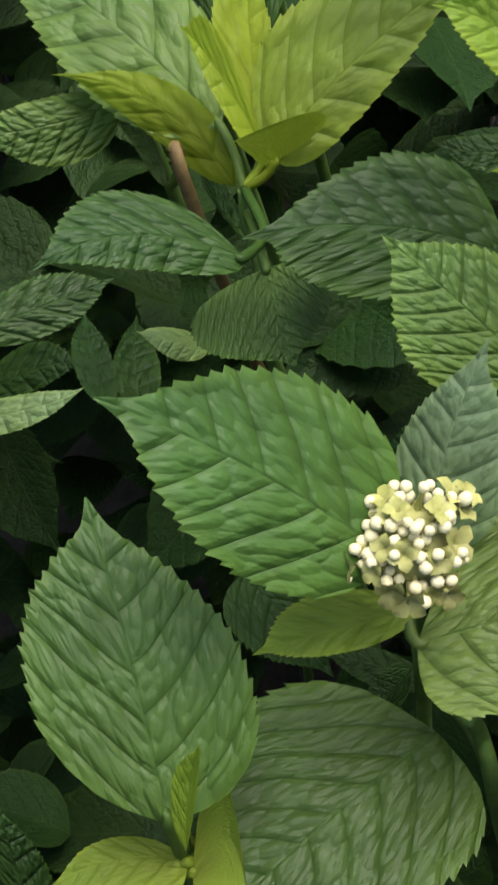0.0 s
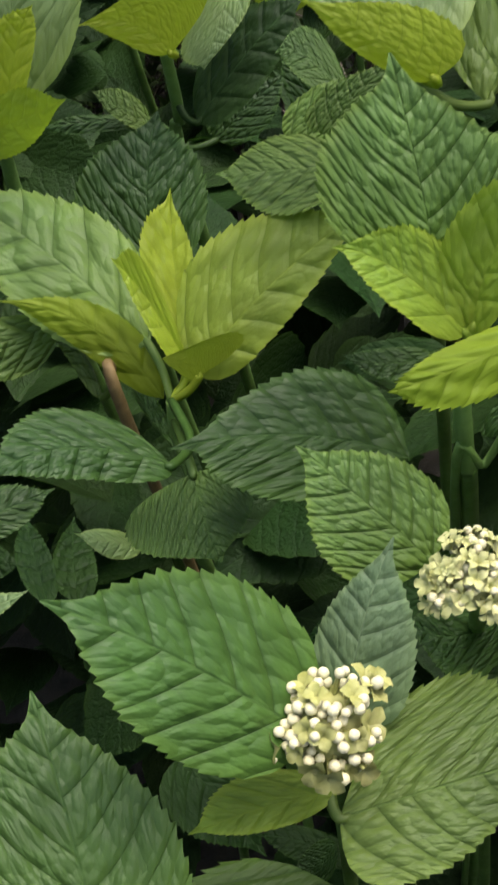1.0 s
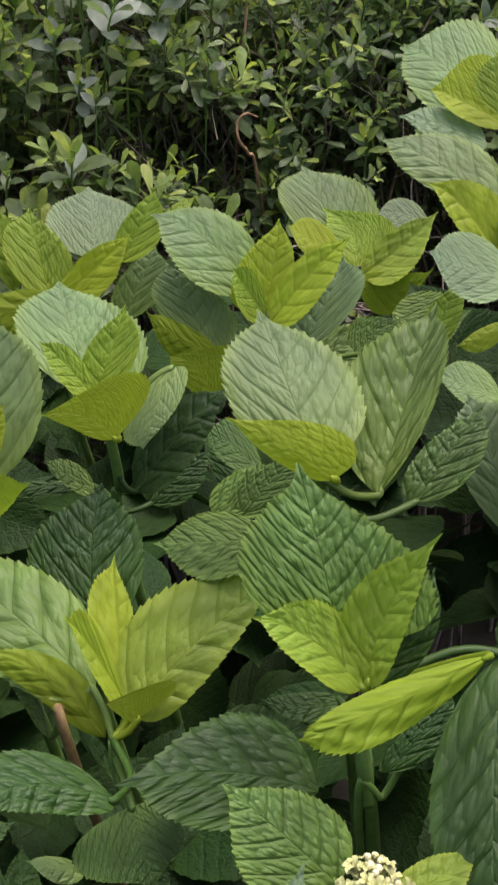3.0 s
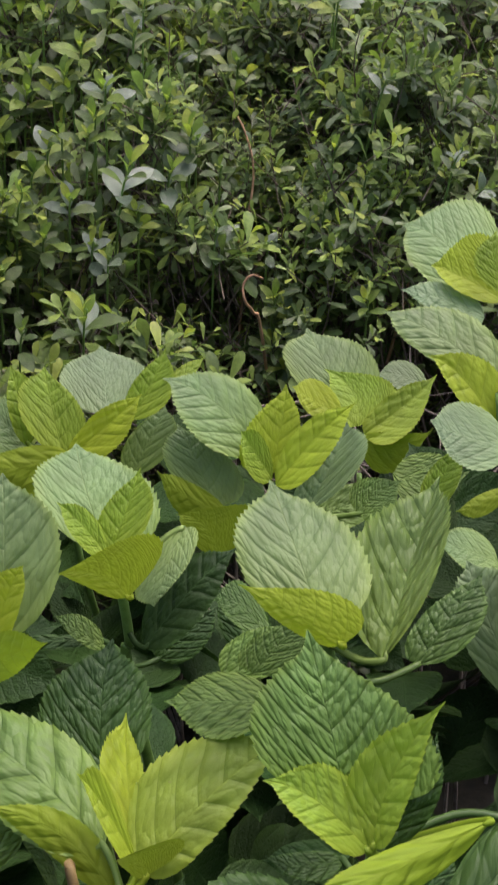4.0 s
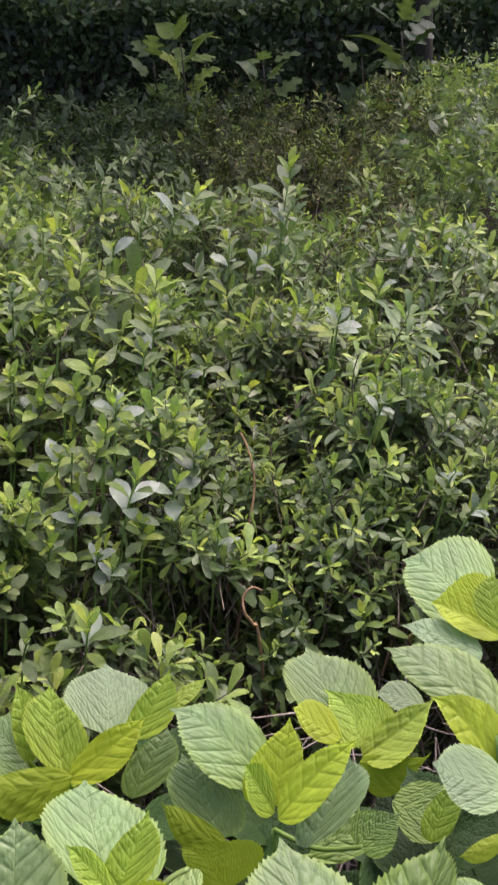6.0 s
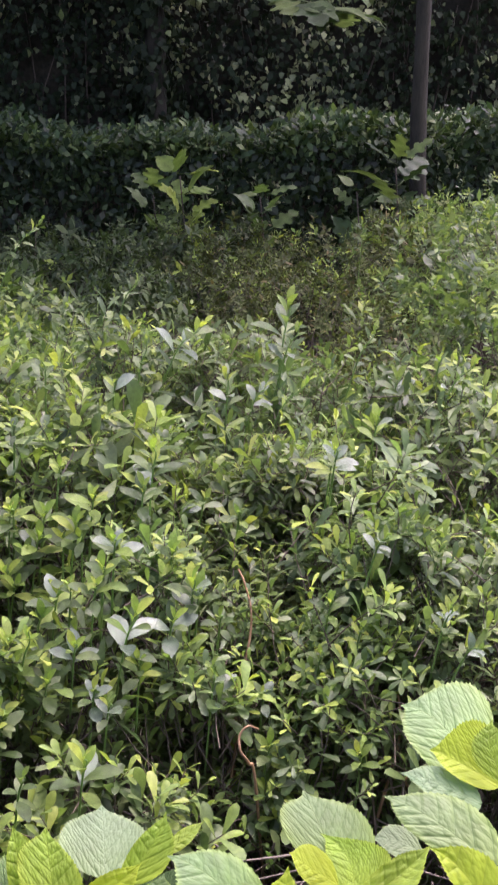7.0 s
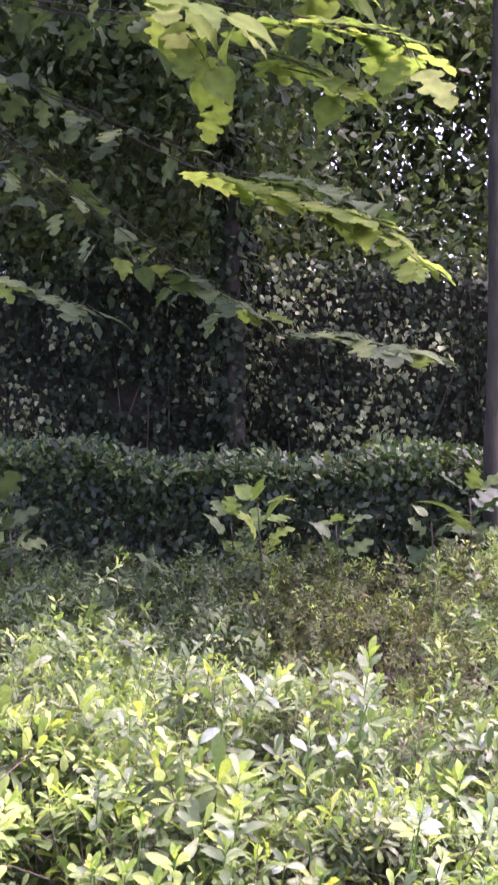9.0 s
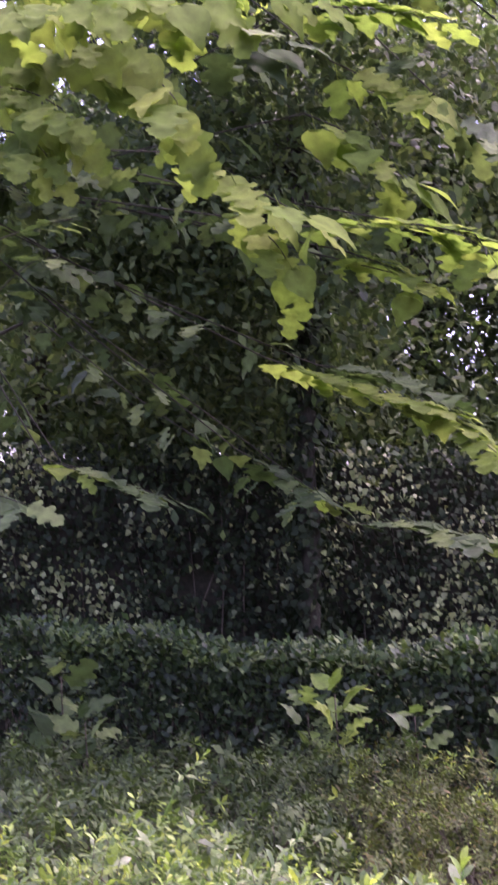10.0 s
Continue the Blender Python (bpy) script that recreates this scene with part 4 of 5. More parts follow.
def sprigs(points, tilt, length, leaf_len, per, spread=0.5, fresh=0.35, level=0.5):
    """Leafy sprigs: twig starts and ends, then leaf origins, ways, faces and lengths."""
    p = np.asarray(points, float)
    n = len(p)
    d = np.asarray(tilt, float) + rng.normal(size=(n, 3)) * spread
    d[:, 2] = np.abs(d[:, 2]) * 0.8 + 0.12
    d /= np.linalg.norm(d, axis=1, keepdims=True)
    ln = length * rng.uniform(0.6, 1.3, n)[:, None]
    start, end = p - d * ln * 0.75, p + d * ln * 0.25
    o, w, u, s, tip = [], [], [], [], []
    young = rng.uniform(0, 1, n) < fresh
    size = leaf_len * rng.choice((0.6, 0.8, 1.0, 1.15, 1.5), n, p=(0.3, 0.32, 0.24, 0.1, 0.04)) * rng.uniform(0.85, 1.15, n)
    for k in range(per):
        f = (k + 0.7) / per
        ang = k * 2.4 + rng.uniform(0, 6.28, n) * 0 + np.arange(n) * 1.7
        a = np.cross(d, (0.2, 0.9, 0.4))
        a /= np.linalg.norm(a, axis=1, keepdims=True)
        b = np.cross(d, a)
        r = a * np.cos(ang)[:, None] + b * np.sin(ang)[:, None]
        open_ = (1.2 - 0.6 * f) + rng.normal(size=n) * 0.18
        way = r * np.maximum(open_ + 0.2, 0.25)[:, None] + d * (0.15 + 0.5 * f)
        o.append(start + (end - start) * (0.5 + 0.5 * f))
        w.append(way)
        u.append(d * 0.7 + (0, 0, level) - r * 0.3 + rng.normal(size=(n, 3)) * 0.2)
        s.append(size * (1.1 - 0.45 * f) * rng.uniform(0.8, 1.2, n))
        tip.append(young & (k >= per - 4))
    return start, end, np.concatenate(o), np.concatenate(w), np.concatenate(u), np.concatenate(s), np.concatenate(tip)


def rise(x, y):
    """Height of the low shrubs' leafy top."""
    x, y = np.asarray(x, float), np.asarray(y, float)
    h = np.interp(y, (1.05, 1.25, 1.5, 1.9, 2.3, 2.8, 3.5, 4.5, 5.5, 7.0), (0.42, 0.68, 0.87, 0.94, 1.02, 0.98, 1.0, 0.98, 0.91, 0.86))
    h = h + 0.20 * np.clip((-x - 0.05) / 0.2, 0, 1) * np.clip((y - 1.05) / 0.2, 0, 1) * np.clip((2.1 - y) / 0.5, 0, 1)
    h = h + 0.12 * np.exp(-((y - 2.1) / 0.35) ** 2 - ((x + 0.06) / 0.28) ** 2)
    h = h + 0.15 * np.clip((x - 0.3) / 0.4, 0, 1) * np.clip((y - 2.8) / 1, 0, 1)
    h = h - 0.14 * np.exp(-((y - 1.38) / 0.16) ** 2 - ((x - 0.1) / 0.2) ** 2)
    h = h - 0.13 * np.exp(-((y - 4.0) / 0.9) ** 2 - ((x - 0.05) / 0.35) ** 2)
    for hx, hy, rx, ry, low in ((-0.45, 3.7, 0.16, 0.3, 0.2), (0.15, 3.85, 0.16, 0.4, 0.2), (0.46, 2.88, 0.12, 0.16, 0.22), (-0.83, 4.5, 0.3, 0.4, 0.16), (-0.25, 4.7, 0.35, 0.5, 0.12), (0.05, 1.62, 0.08, 0.08, 0.1), (0.38, 2.5, 0.09, 0.16, 0.26), (-0.36, 3.25, 0.1, 0.16, 0.24), (0.2, 3.3, 0.14, 0.25, 0.14)):
        h = h - low * np.exp(-((x - hx) / rx) ** 2 - ((y - hy) / ry) ** 2)
    wave = np.sin(6.1 * x + 2.3 * y) * np.cos(5.6 * y - 1.7 * x + 0.7) + 0.6 * np.sin(15 * x - 8 * y) * np.sin(12 * y + 5 * x)
    return h + 0.085 * wave - 0.16 * np.clip(-wave - 0.5, 0, 1)


def low_shrub(x0, x1, y0, y1, density, leaf_len, per, material, label, shape=OBOVATE, length=0.13, deep=0.3, fresh=0.35):
    cx, cy = (x0 + x1) / 2, (y0 + y1) / 2
    shrub = thing("low_shrub", (cx, cy, 0), label, "shrub", "low shrubs")
    n = int(1.3 * density * (x1 - x0) * (y1 - y0))
    ragged = 0.12 * min(x1 - x0, 1.2)
    # domed tufts with dark hollows between them, and sparse sprigs lower down
    tufts = max(6, n // 17)
    tx = rng.uniform(x0, x1, tufts) + rng.normal(size=tufts) * ragged
    ty = rng.uniform(y0, y1, tufts) + (rng.normal(size=tufts) * ragged if y0 > 1.9 else 0)
    rad = rng.uniform(0.05, 0.115, tufts) * (1.0 if y0 < 1.9 else 1.15 if y0 < 2.8 else 1.6)
    lift = rng.normal(size=tufts) * 0.035
    who, ang, f = rng.integers(0, tufts, n), rng.uniform(0, 2 * math.pi, n), np.sqrt(rng.uniform(0, 1, n))
    x, y = tx[who] + f * rad[who] * np.cos(ang), ty[who] + f * rad[who] * np.sin(ang)
    z = rise(tx[who], ty[who]) + lift[who] + 0.75 * rad[who] * (1 - 1.3 * f * f) - rng.uniform(0, 1, n) ** 2 * 0.07
    below = rng.uniform(0, 1, n) < (0.4 if y0 < 1.9 else 0.34)
    z = np.where(below, rise(x, y) - rng.uniform(0.06, deep + (0.12 if y0 < 1.9 else 0), n), z)
    slope = np.stack([np.cos(ang) * f * 0.8, np.sin(ang) * f * 0.8, np.full(n, 1.0)], 1)
    st, en, o, w, u, s, tip = sprigs(np.stack([x, y, z], 1), slope, length, leaf_len, per, 0.6, np.where(below, 0.1 if y0 < 1.9 else 0.04, fresh * 1.15), 1.1 if y0 < 1.9 else 0.5)
    few = slice(None) if y0 < 2.5 else slice(None, None, 4)
    strands("twig", st[few], en[few], 0.0011, 0.0006, TWIG, shrub, 0.06, int(n))
    for name, part_of, stuff in (("foliage", ~tip, material), ("young_foliage", tip, TIP_LEAF)):
        cloud(name, o[part_of], w[part_of], u[part_of], s[part_of], LANCE if y0 > 2.8 else shape if y0 < 1.9 else SPOON, stuff, shrub, 1.15 if y0 > 2.8 else 0.9, plain=y0 > 2.8)
    m = max(8, n // 14)
    pick = rng.choice(n, m, replace=False)
    feet = np.stack([cx + (x[pick] - cx) * 0.55, cy + (y[pick] - cy) * 0.55, np.full(m, -0.02)], 1)
    strands("branch", feet, st[pick], 0.004, 0.0014, TWIG, shrub, 0.2, int(n) + 1)
    return shrub


GLOSSY = "low evergreen shrub with small glossy rounded leaves"
low_shrub(-0.95, -0.2, 1.15, 2.0, 2700, 0.045, 10, SHRUB_LEAF, GLOSSY + " and pale new tips", fresh=0.95)
low_shrub(-0.2, 0.35, 1.42, 2.0, 4000, 0.037, 10, SHRUB_LEAF, GLOSSY, fresh=0.5)
low_shrub(0.35, 1.1, 1.4, 2.0, 3100, 0.036, 10, SHRUB_LEAF, GLOSSY)
low_shrub(-1.2, -0.3, 2.0, 2.9, 2100, 0.041, 9, SHRUB_LEAF, GLOSSY, fresh=0.6)
low_shrub(-0.3, 0.4, 2.0, 2.8, 2500, 0.038, 9, SHRUB_LEAF, GLOSSY)
low_shrub(0.4, 1.3, 2.0, 2.9, 2000, 0.038, 9, SHRUB_LEAF, GLOSSY)
low_shrub(-1.5, -0.25, 2.9, 3.75, 950, 0.043, 9, SHRUB_LEAF, GLOSSY, fresh=0.5)
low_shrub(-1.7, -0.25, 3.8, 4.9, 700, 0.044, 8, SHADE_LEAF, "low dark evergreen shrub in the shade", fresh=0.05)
low_shrub(-0.2, 0.4, 2.9, 5.2, 700, 0.030, 9, DRY_LEAF, "sparse low shrub with dry brownish leaves", fresh=0.25)
low_shrub(0.45, 1.8, 2.9, 4.4, 950, 0.041, 9, SHRUB_LEAF, GLOSSY + ", yellowish on top", fresh=0.5)
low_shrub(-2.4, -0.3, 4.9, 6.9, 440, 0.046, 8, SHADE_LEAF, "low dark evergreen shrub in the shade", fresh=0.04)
low_shrub(-0.4, 0.6, 5.0, 6.9, 480, 0.038, 8, DRY_LEAF, "sparse low shrub with dry brownish leaves", fresh=0.25)
low_shrub(0.5, 2.4, 4.4, 6.9, 460, 0.042, 8, SHRUB_LEAF, GLOSSY + ", yellowish on top", fresh=0.5)


OBOVATE_FINE = tuple((i / 10, 0.012 + 0.225 * math.sin(math.pi * min(1, (i / 10) ** 1.3)) ** 0.85, 0.07 * math.sin(math.pi * i / 10) - 0.06 * (i / 10) ** 2) for i in range(11))
LOW = [o for o in scene.objects if o.name.startswith("low_shrub")]
SPRIG_LEAF = {}
# the pale leaf is the one with the painted sky sheen
for key, stuff, wide in (("mature", SHRUB_LEAF, 0.85), ("pale", SHEEN_LEAF, 1.05), ("young", TIP_LEAF, 0.8), ("yellow", YELLOW_LEAF, 0.85)):
    ob = cloud("leaf", [(0, 0, 0)], [(0, 1, 0)], [(0, 0, 1)], [1.0], OBOVATE_FINE, stuff, None, wide)
    SPRIG_LEAF[key] = ob.data
    bpy.data.objects.remove(ob)
SPRIG = random.Random(41)


def sprig(foot, top, leaf_len, count, look_of):
    """One sprig that stands out: a thin stem with leaves in a spiral, broad below and young at the tip."""
    foot, top = Vector(foot), Vector(top)
    shrub = min(LOW, key=lambda o: (o.location.x - foot.x) ** 2 + (o.location.y - foot.y) ** 2)
    d = (top - foot).normalized()
    ln = max((top - foot).length, leaf_len * 1.6)
    root = top - d * ln - Vector((0.01, -0.02, 0.08))
    line = glide([root, top - d * ln * 0.6, top - d * ln * 0.3 + Vector((0.004, 0, 0)), top - d * leaf_len * 0.5], 5)
    stalk = tube("sprig", line, [0.0016 - 0.0009 * i / (len(line) - 1) for i in range(len(line))], GREEN, shrub, 6, "leafy sprig standing out of the shrub")
    a = d.cross(Vector((0.3, 0.8, 0.2))).normalized()
    b = d.cross(a)
    start = SPRIG.uniform(0, 6.28)
    for k in range(count):
        f = (k + 0.6) / count
        ang = start + k * 2.4 + SPRIG.uniform(-0.35, 0.35)
        r = a * math.cos(ang) + b * math.sin(ang)
        way = (r * (1.15 - 0.8 * f) + d * (0.1 + 0.8 * f) + Vector((0, 0, 0.12))).normalized()
        up = d - r * 0.4 + Vector((SPRIG.uniform(-0.3, 0.3), -0.35, 0.5))
        size = leaf_len * (1.12 - 0.55 * f * f) * SPRIG.uniform(0.72, 1.12)
        at = (top - d * ln).lerp(top - d * leaf_len * 0.5, 0.25 + 0.75 * f)
        kind = "mature"
        if f > 0.66:
            kind = "yellow" if "y" in look_of else "young"
        elif "p" in look_of and SPRIG.random() < 0.45:
            kind = "pale"
        elif "y" in look_of and SPRIG.random() < 0.4:
            kind = "young"
        side = way.cross(up).normalized()
        face = side.cross(way)
        ob = part("leaf", SPRIG_LEAF[kind], None, stalk)
        ob.matrix_basis = Matrix.Translation(at) @ Matrix((side, way, face)).transposed().to_4x4() @ Matrix.Scale(size, 4)


# sprigs that stand out
sprig((-0.720, 3.450, 1.191), (-0.587, 3.420, 1.326), 0.033, 11, "g")
sprig((-0.320, 2.628, 1.183), (-0.251, 2.598, 1.287), 0.028, 10, "g")
sprig((-0.202, 2.318, 1.137), (-0.091, 2.288, 1.253), 0.048, 9, "py")
sprig((0.029, 2.216, 1.171), (0.047, 2.186, 1.314), 0.057, 10, "g")
sprig((-0.059, 2.165, 1.084), (-0.064, 2.135, 1.190), 0.037, 8, "p")
sprig((-0.034, 2.146, 1.088), (0.015, 2.116, 1.174), 0.033, 8, "p")
sprig((-0.002, 2.134, 1.075), (0.092, 2.104, 1.183), 0.035, 10, "y")
sprig((0.143, 2.238, 1.134), (0.204, 2.208, 1.259), 0.028, 10, "g")
sprig((0.298, 2.145, 1.127), (0.369, 2.115, 1.211), 0.035, 9, "p")
sprig((0.180, 1.959, 1.084), (0.187, 1.929, 1.165), 0.038, 8, "py")
sprig((0.109, 1.787, 1.084), (0.113, 1.757, 1.157), 0.035, 8, "py")
sprig((-0.145, 1.681, 1.079), (-0.138, 1.651, 1.182), 0.041, 10, "py")
sprig((-0.205, 2.014, 1.156), (-0.179, 1.984, 1.272), 0.029, 9, "g")
sprig((-0.559, 3.379, 1.047), (-0.514, 3.349, 1.127), 0.041, 8, "g")
sprig((0.303, 2.210, 1.147), (0.306, 2.180, 1.208), 0.030, 6, "y")
sprig((0.398, 4.523, 1.074), (0.399, 4.493, 1.246), 0.042, 11, "g")
sprig((0.306, 5.174, 0.984), (0.309, 5.144, 1.189), 0.043, 10, "g")
sprig((-0.331, 1.935, 1.166), (-0.339, 1.905, 1.247), 0.025, 9, "g")
sprig((-0.342, 1.722, 1.156), (-0.344, 1.692, 1.190), 0.023, 7, "p")
sprig((0.232, 2.209, 1.114), (0.232, 2.179, 1.177), 0.044, 7, "p")
sprig((0.021, 2.183, 1.161), (0.069, 2.153, 1.268), 0.033, 7, "p")
sprig((-0.210, 1.796, 1.201), (-0.207, 1.766, 1.244), 0.040, 5, "p")
sprig((-0.165, 1.414, 0.934), (-0.129, 1.384, 1.048), 0.052, 10, "py")
sprig((-0.076, 1.511, 0.965), (-0.074, 1.481, 1.053), 0.043, 8, "py")
sprig((-0.048, 1.453, 0.843), (-0.045, 1.423, 0.957), 0.037, 8, "p")
sprig((-0.186, 1.236, 0.844), (-0.174, 1.206, 0.938), 0.050, 9, "py")
sprig((-0.257, 1.212, 0.848), (-0.237, 1.182, 0.921), 0.034, 7, "g")
sprig((0.102, 1.533, 0.952), (0.105, 1.503, 1.014), 0.034, 8, "y")
sprig((0.022, 1.450, 0.782), (0.030, 1.420, 0.850), 0.037, 7, "y")
sprig((0.147, 1.404, 0.805), (0.135, 1.374, 0.859), 0.030, 8, "y")
sprig((0.154, 1.569, 1.033), (0.186, 1.539, 1.088), 0.034, 8, "p")
sprig((0.242, 1.489, 0.943), (0.259, 1.459, 1.025), 0.028, 9, "p")
sprig((0.257, 1.471, 0.930), (0.306, 1.441, 0.970), 0.026, 8, "p")
sprig((0.065, 1.484, 0.855), (0.072, 1.454, 0.935), 0.028, 8, "g")
sprig((0.020, 1.483, 0.855), (0.016, 1.453, 0.901), 0.025, 7, "p")
sprig((0.139, 1.501, 0.928), (0.144, 1.471, 0.988), 0.025, 7, "y")
sprig((0.090, 1.502, 0.898), (0.093, 1.472, 0.950), 0.024, 7, "y")
sprig((0.308, 1.627, 0.994), (0.321, 1.597, 1.048), 0.031, 7, "g")
sprig((0.113, 1.752, 1.088), (0.114, 1.722, 1.161), 0.029, 9, "py")
sprig((0.337, 1.939, 1.032), (0.342, 1.909, 1.071), 0.029, 8, "g")
sprig((0.246, 1.589, 1.017), (0.255, 1.559, 1.070), 0.026, 7, "y")
sprig((-0.295, 1.642, 1.039), (-0.283, 1.612, 1.095), 0.039, 8, "y")
sprig((-0.316, 1.626, 0.998), (-0.311, 1.596, 1.043), 0.035, 7, "y")
sprig((-0.334, 1.597, 0.956), (-0.314, 1.567, 1.002), 0.036, 8, "y")
sprig((-0.304, 1.414, 0.945), (-0.296, 1.384, 0.999), 0.034, 8, "y")
sprig((-0.196, 1.447, 1.008), (-0.188, 1.417, 1.060), 0.033, 8, "y")
sprig((-0.146, 1.716, 1.109), (-0.141, 1.686, 1.171), 0.030, 8, "y")
sprig((-0.225, 1.453, 1.006), (-0.223, 1.423, 1.058), 0.030, 7, "y")
sprig((-0.274, 1.665, 1.108), (-0.266, 1.635, 1.150), 0.027, 7, "y")
sprig((-0.285, 1.394, 0.914), (-0.262, 1.364, 1.019), 0.031, 9, "y")
sprig((-0.192, 1.389, 0.886), (-0.186, 1.359, 0.947), 0.033, 7, "p")
sprig((-0.154, 1.632, 1.071), (-0.148, 1.602, 1.138), 0.035, 8, "p")
sprig((-0.080, 1.746, 1.044), (-0.069, 1.716, 1.083), 0.033, 6, "p")
sprig((-0.338, 1.638, 1.056), (-0.331, 1.608, 1.094), 0.028, 7, "y")
sprig((-0.259, 1.622, 1.019), (-0.261, 1.592, 1.064), 0.033, 7, "y")
sprig((-0.040, 1.525, 0.940), (-0.040, 1.495, 0.990), 0.030, 7, "g")
sprig((-0.230, 1.602, 1.041), (-0.236, 1.572, 1.064), 0.028, 6, "y")
sprig((-0.298, 1.339, 0.870), (-0.285, 1.309, 0.931), 0.035, 8, "g")
sprig((-0.024, 1.753, 1.020), (-0.025, 1.723, 1.060), 0.030, 7, "y")
sprig((-0.329, 1.636, 1.041), (-0.333, 1.606, 1.099), 0.036, 8, "y")
sprig((-0.248, 1.617, 1.031), (-0.236, 1.587, 1.089), 0.041, 8, "y")
sprig((-0.173, 1.496, 1.049), (-0.174, 1.466, 1.104), 0.035, 8, "py")
sprig((-0.306, 1.630, 1.007), (-0.286, 1.600, 1.066), 0.043, 8, "py")
sprig((-0.221, 1.622, 1.069), (-0.215, 1.592, 1.126), 0.039, 8, "y")
sprig((-0.333, 1.600, 0.965), (-0.336, 1.570, 1.026), 0.045, 8, "y")
sprig((-0.250, 1.463, 0.988), (-0.237, 1.433, 1.046), 0.038, 8, "py")
sprig((-0.184, 1.464, 1.021), (-0.184, 1.434, 1.077), 0.034, 8, "y")
sprig((-0.275, 1.458, 0.957), (-0.255, 1.428, 1.015), 0.039, 8, "y")
sprig((-0.219, 1.416, 0.934), (-0.212, 1.386, 0.993), 0.035, 8, "py")
sprig((-0.289, 1.397, 0.922), (-0.290, 1.367, 0.982), 0.040, 8, "y")
sprig((-0.255, 1.393, 0.895), (-0.240, 1.363, 0.955), 0.036, 8, "y")
sprig((-0.135, 1.420, 0.912), (-0.135, 1.390, 0.972), 0.033, 8, "y")
sprig((-0.106, 1.471, 0.951), (-0.090, 1.441, 1.010), 0.038, 8, "py")
sprig((-0.173, 1.375, 0.873), (-0.165, 1.345, 0.934), 0.034, 8, "p")
sprig((-0.298, 1.352, 0.874), (-0.298, 1.322, 0.935), 0.039, 8, "y")
sprig((-0.108, 1.528, 1.024), (-0.097, 1.498, 1.081), 0.037, 8, "y")
sprig((-0.068, 1.524, 0.971), (-0.069, 1.494, 1.030), 0.042, 8, "y")
# bare reddish twigs that show through the leaves
for k, pts in enumerate((((-0.02, 1.7, 0.45), (-0.026, 1.565, 0.833), (-0.019, 1.544, 0.858), (-0.004, 1.550, 0.912), (0.000, 1.562, 0.958), (-0.010, 1.580, 0.995), (-0.019, 1.588, 1.012)),
        ((0.03, 1.5, 0.45), (0.012, 1.389, 0.790), (0.003, 1.367, 0.836), (-0.006, 1.354, 0.857), (-0.008, 1.363, 0.874), (0.002, 1.368, 0.885), (0.015, 1.385, 0.873)), ((-0.03, 1.5, 0.7), (-0.02, 1.56, 0.78), (-0.03, 1.6, 0.85)),
        ((0.17, 1.45, 0.72), (0.2, 1.5, 0.82), (0.19, 1.52, 0.9)), ((0.25, 1.5, 0.7), (0.2, 1.4, 0.8), (0.24, 1.36, 0.84)))):
    line = glide(pts, 5)
    tube("bare_twig", line, [0.0024 - 0.0012 * i / len(line) for i in range(len(line))], RED_TWIG, LOW[1], 6, "bare reddish-brown twig")

# dry litter twigs on the ground at the foot of the low shrubs
DRY_TWIG = grained("dry_twig", (0.095, 0.082, 0.058), (0.21, 0.185, 0.14), 80, 0.85, 0.3)
m = 260
litter = thing("dry_twig_litter", (0.1, 1.35, 0), "tangle of dry pale twigs at the foot of the low shrubs", "twigs", kind="stuff")
a0 = np.stack([rng.normal(size=m) * 0.17 + 0.1, rng.uniform(1.18, 1.6, m), rng.uniform(0.42, 0.74, m)], 1)
strands("dry_twig", a0, a0 + rng.normal(size=(m, 3)) * (0.08, 0.05, 0.035), 0.0017, 0.0008, DRY_TWIG, litter, 0.12, 5)
foot = a0[::6].copy()
foot[:, 2] = 0
strands("dry_stem", foot, a0[::6], 0.0035, 0.0018, DRY_TWIG, litter, 0.08, 6)

# ---- hedge ----
hedge = thing("clipped_hedge", (0, 7.8, 0), "dark green clipped hedge in the shade", "hedge")
n = 36000
x = np.concatenate([rng.uniform(-2.4, 2.2, n - 7000), rng.uniform(-6, 6, 7000)])
face = rng.uniform(0, 1, n)
y = np.where(face < 0.5, 7.3 + np.abs(rng.normal(size=n)) * 0.08, rng.uniform(7.3, 8.3, n))
z = np.where(face < 0.5, rng.uniform(0.3, 1.4, n), 1.40 + rng.normal(size=n) * 0.035) + 0.05 * np.sin(2.1 * x) + 0.03 * np.sin(7 * x)
nrm = np.where(face[:, None] < 0.5, (0, -1, 0.15), (0, -0.3, 1.0)) + rng.normal(size=(n, 3)) * 0.45
way, size = rng.normal(size=(n, 3)) + nrm * 0.4, rng.uniform(0.035, 0.065, n)
# most top leaves get the lit tone: light from above in the colour
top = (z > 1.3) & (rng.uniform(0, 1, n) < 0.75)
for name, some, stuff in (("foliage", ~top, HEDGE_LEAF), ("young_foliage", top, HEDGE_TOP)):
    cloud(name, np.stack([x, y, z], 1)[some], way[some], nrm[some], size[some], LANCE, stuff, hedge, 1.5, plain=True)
m = 500
foot = np.stack([rng.uniform(-6, 6, m), rng.uniform(7.6, 8.0, m), np.zeros(m)], 1)
strands("branch", foot, foot + rng.normal(size=(m, 3)) * (0.2, 0.12, 0.1) + (0, 0, 1.2), 0.008, 0.003, TWIG, hedge, 0.1, 77)

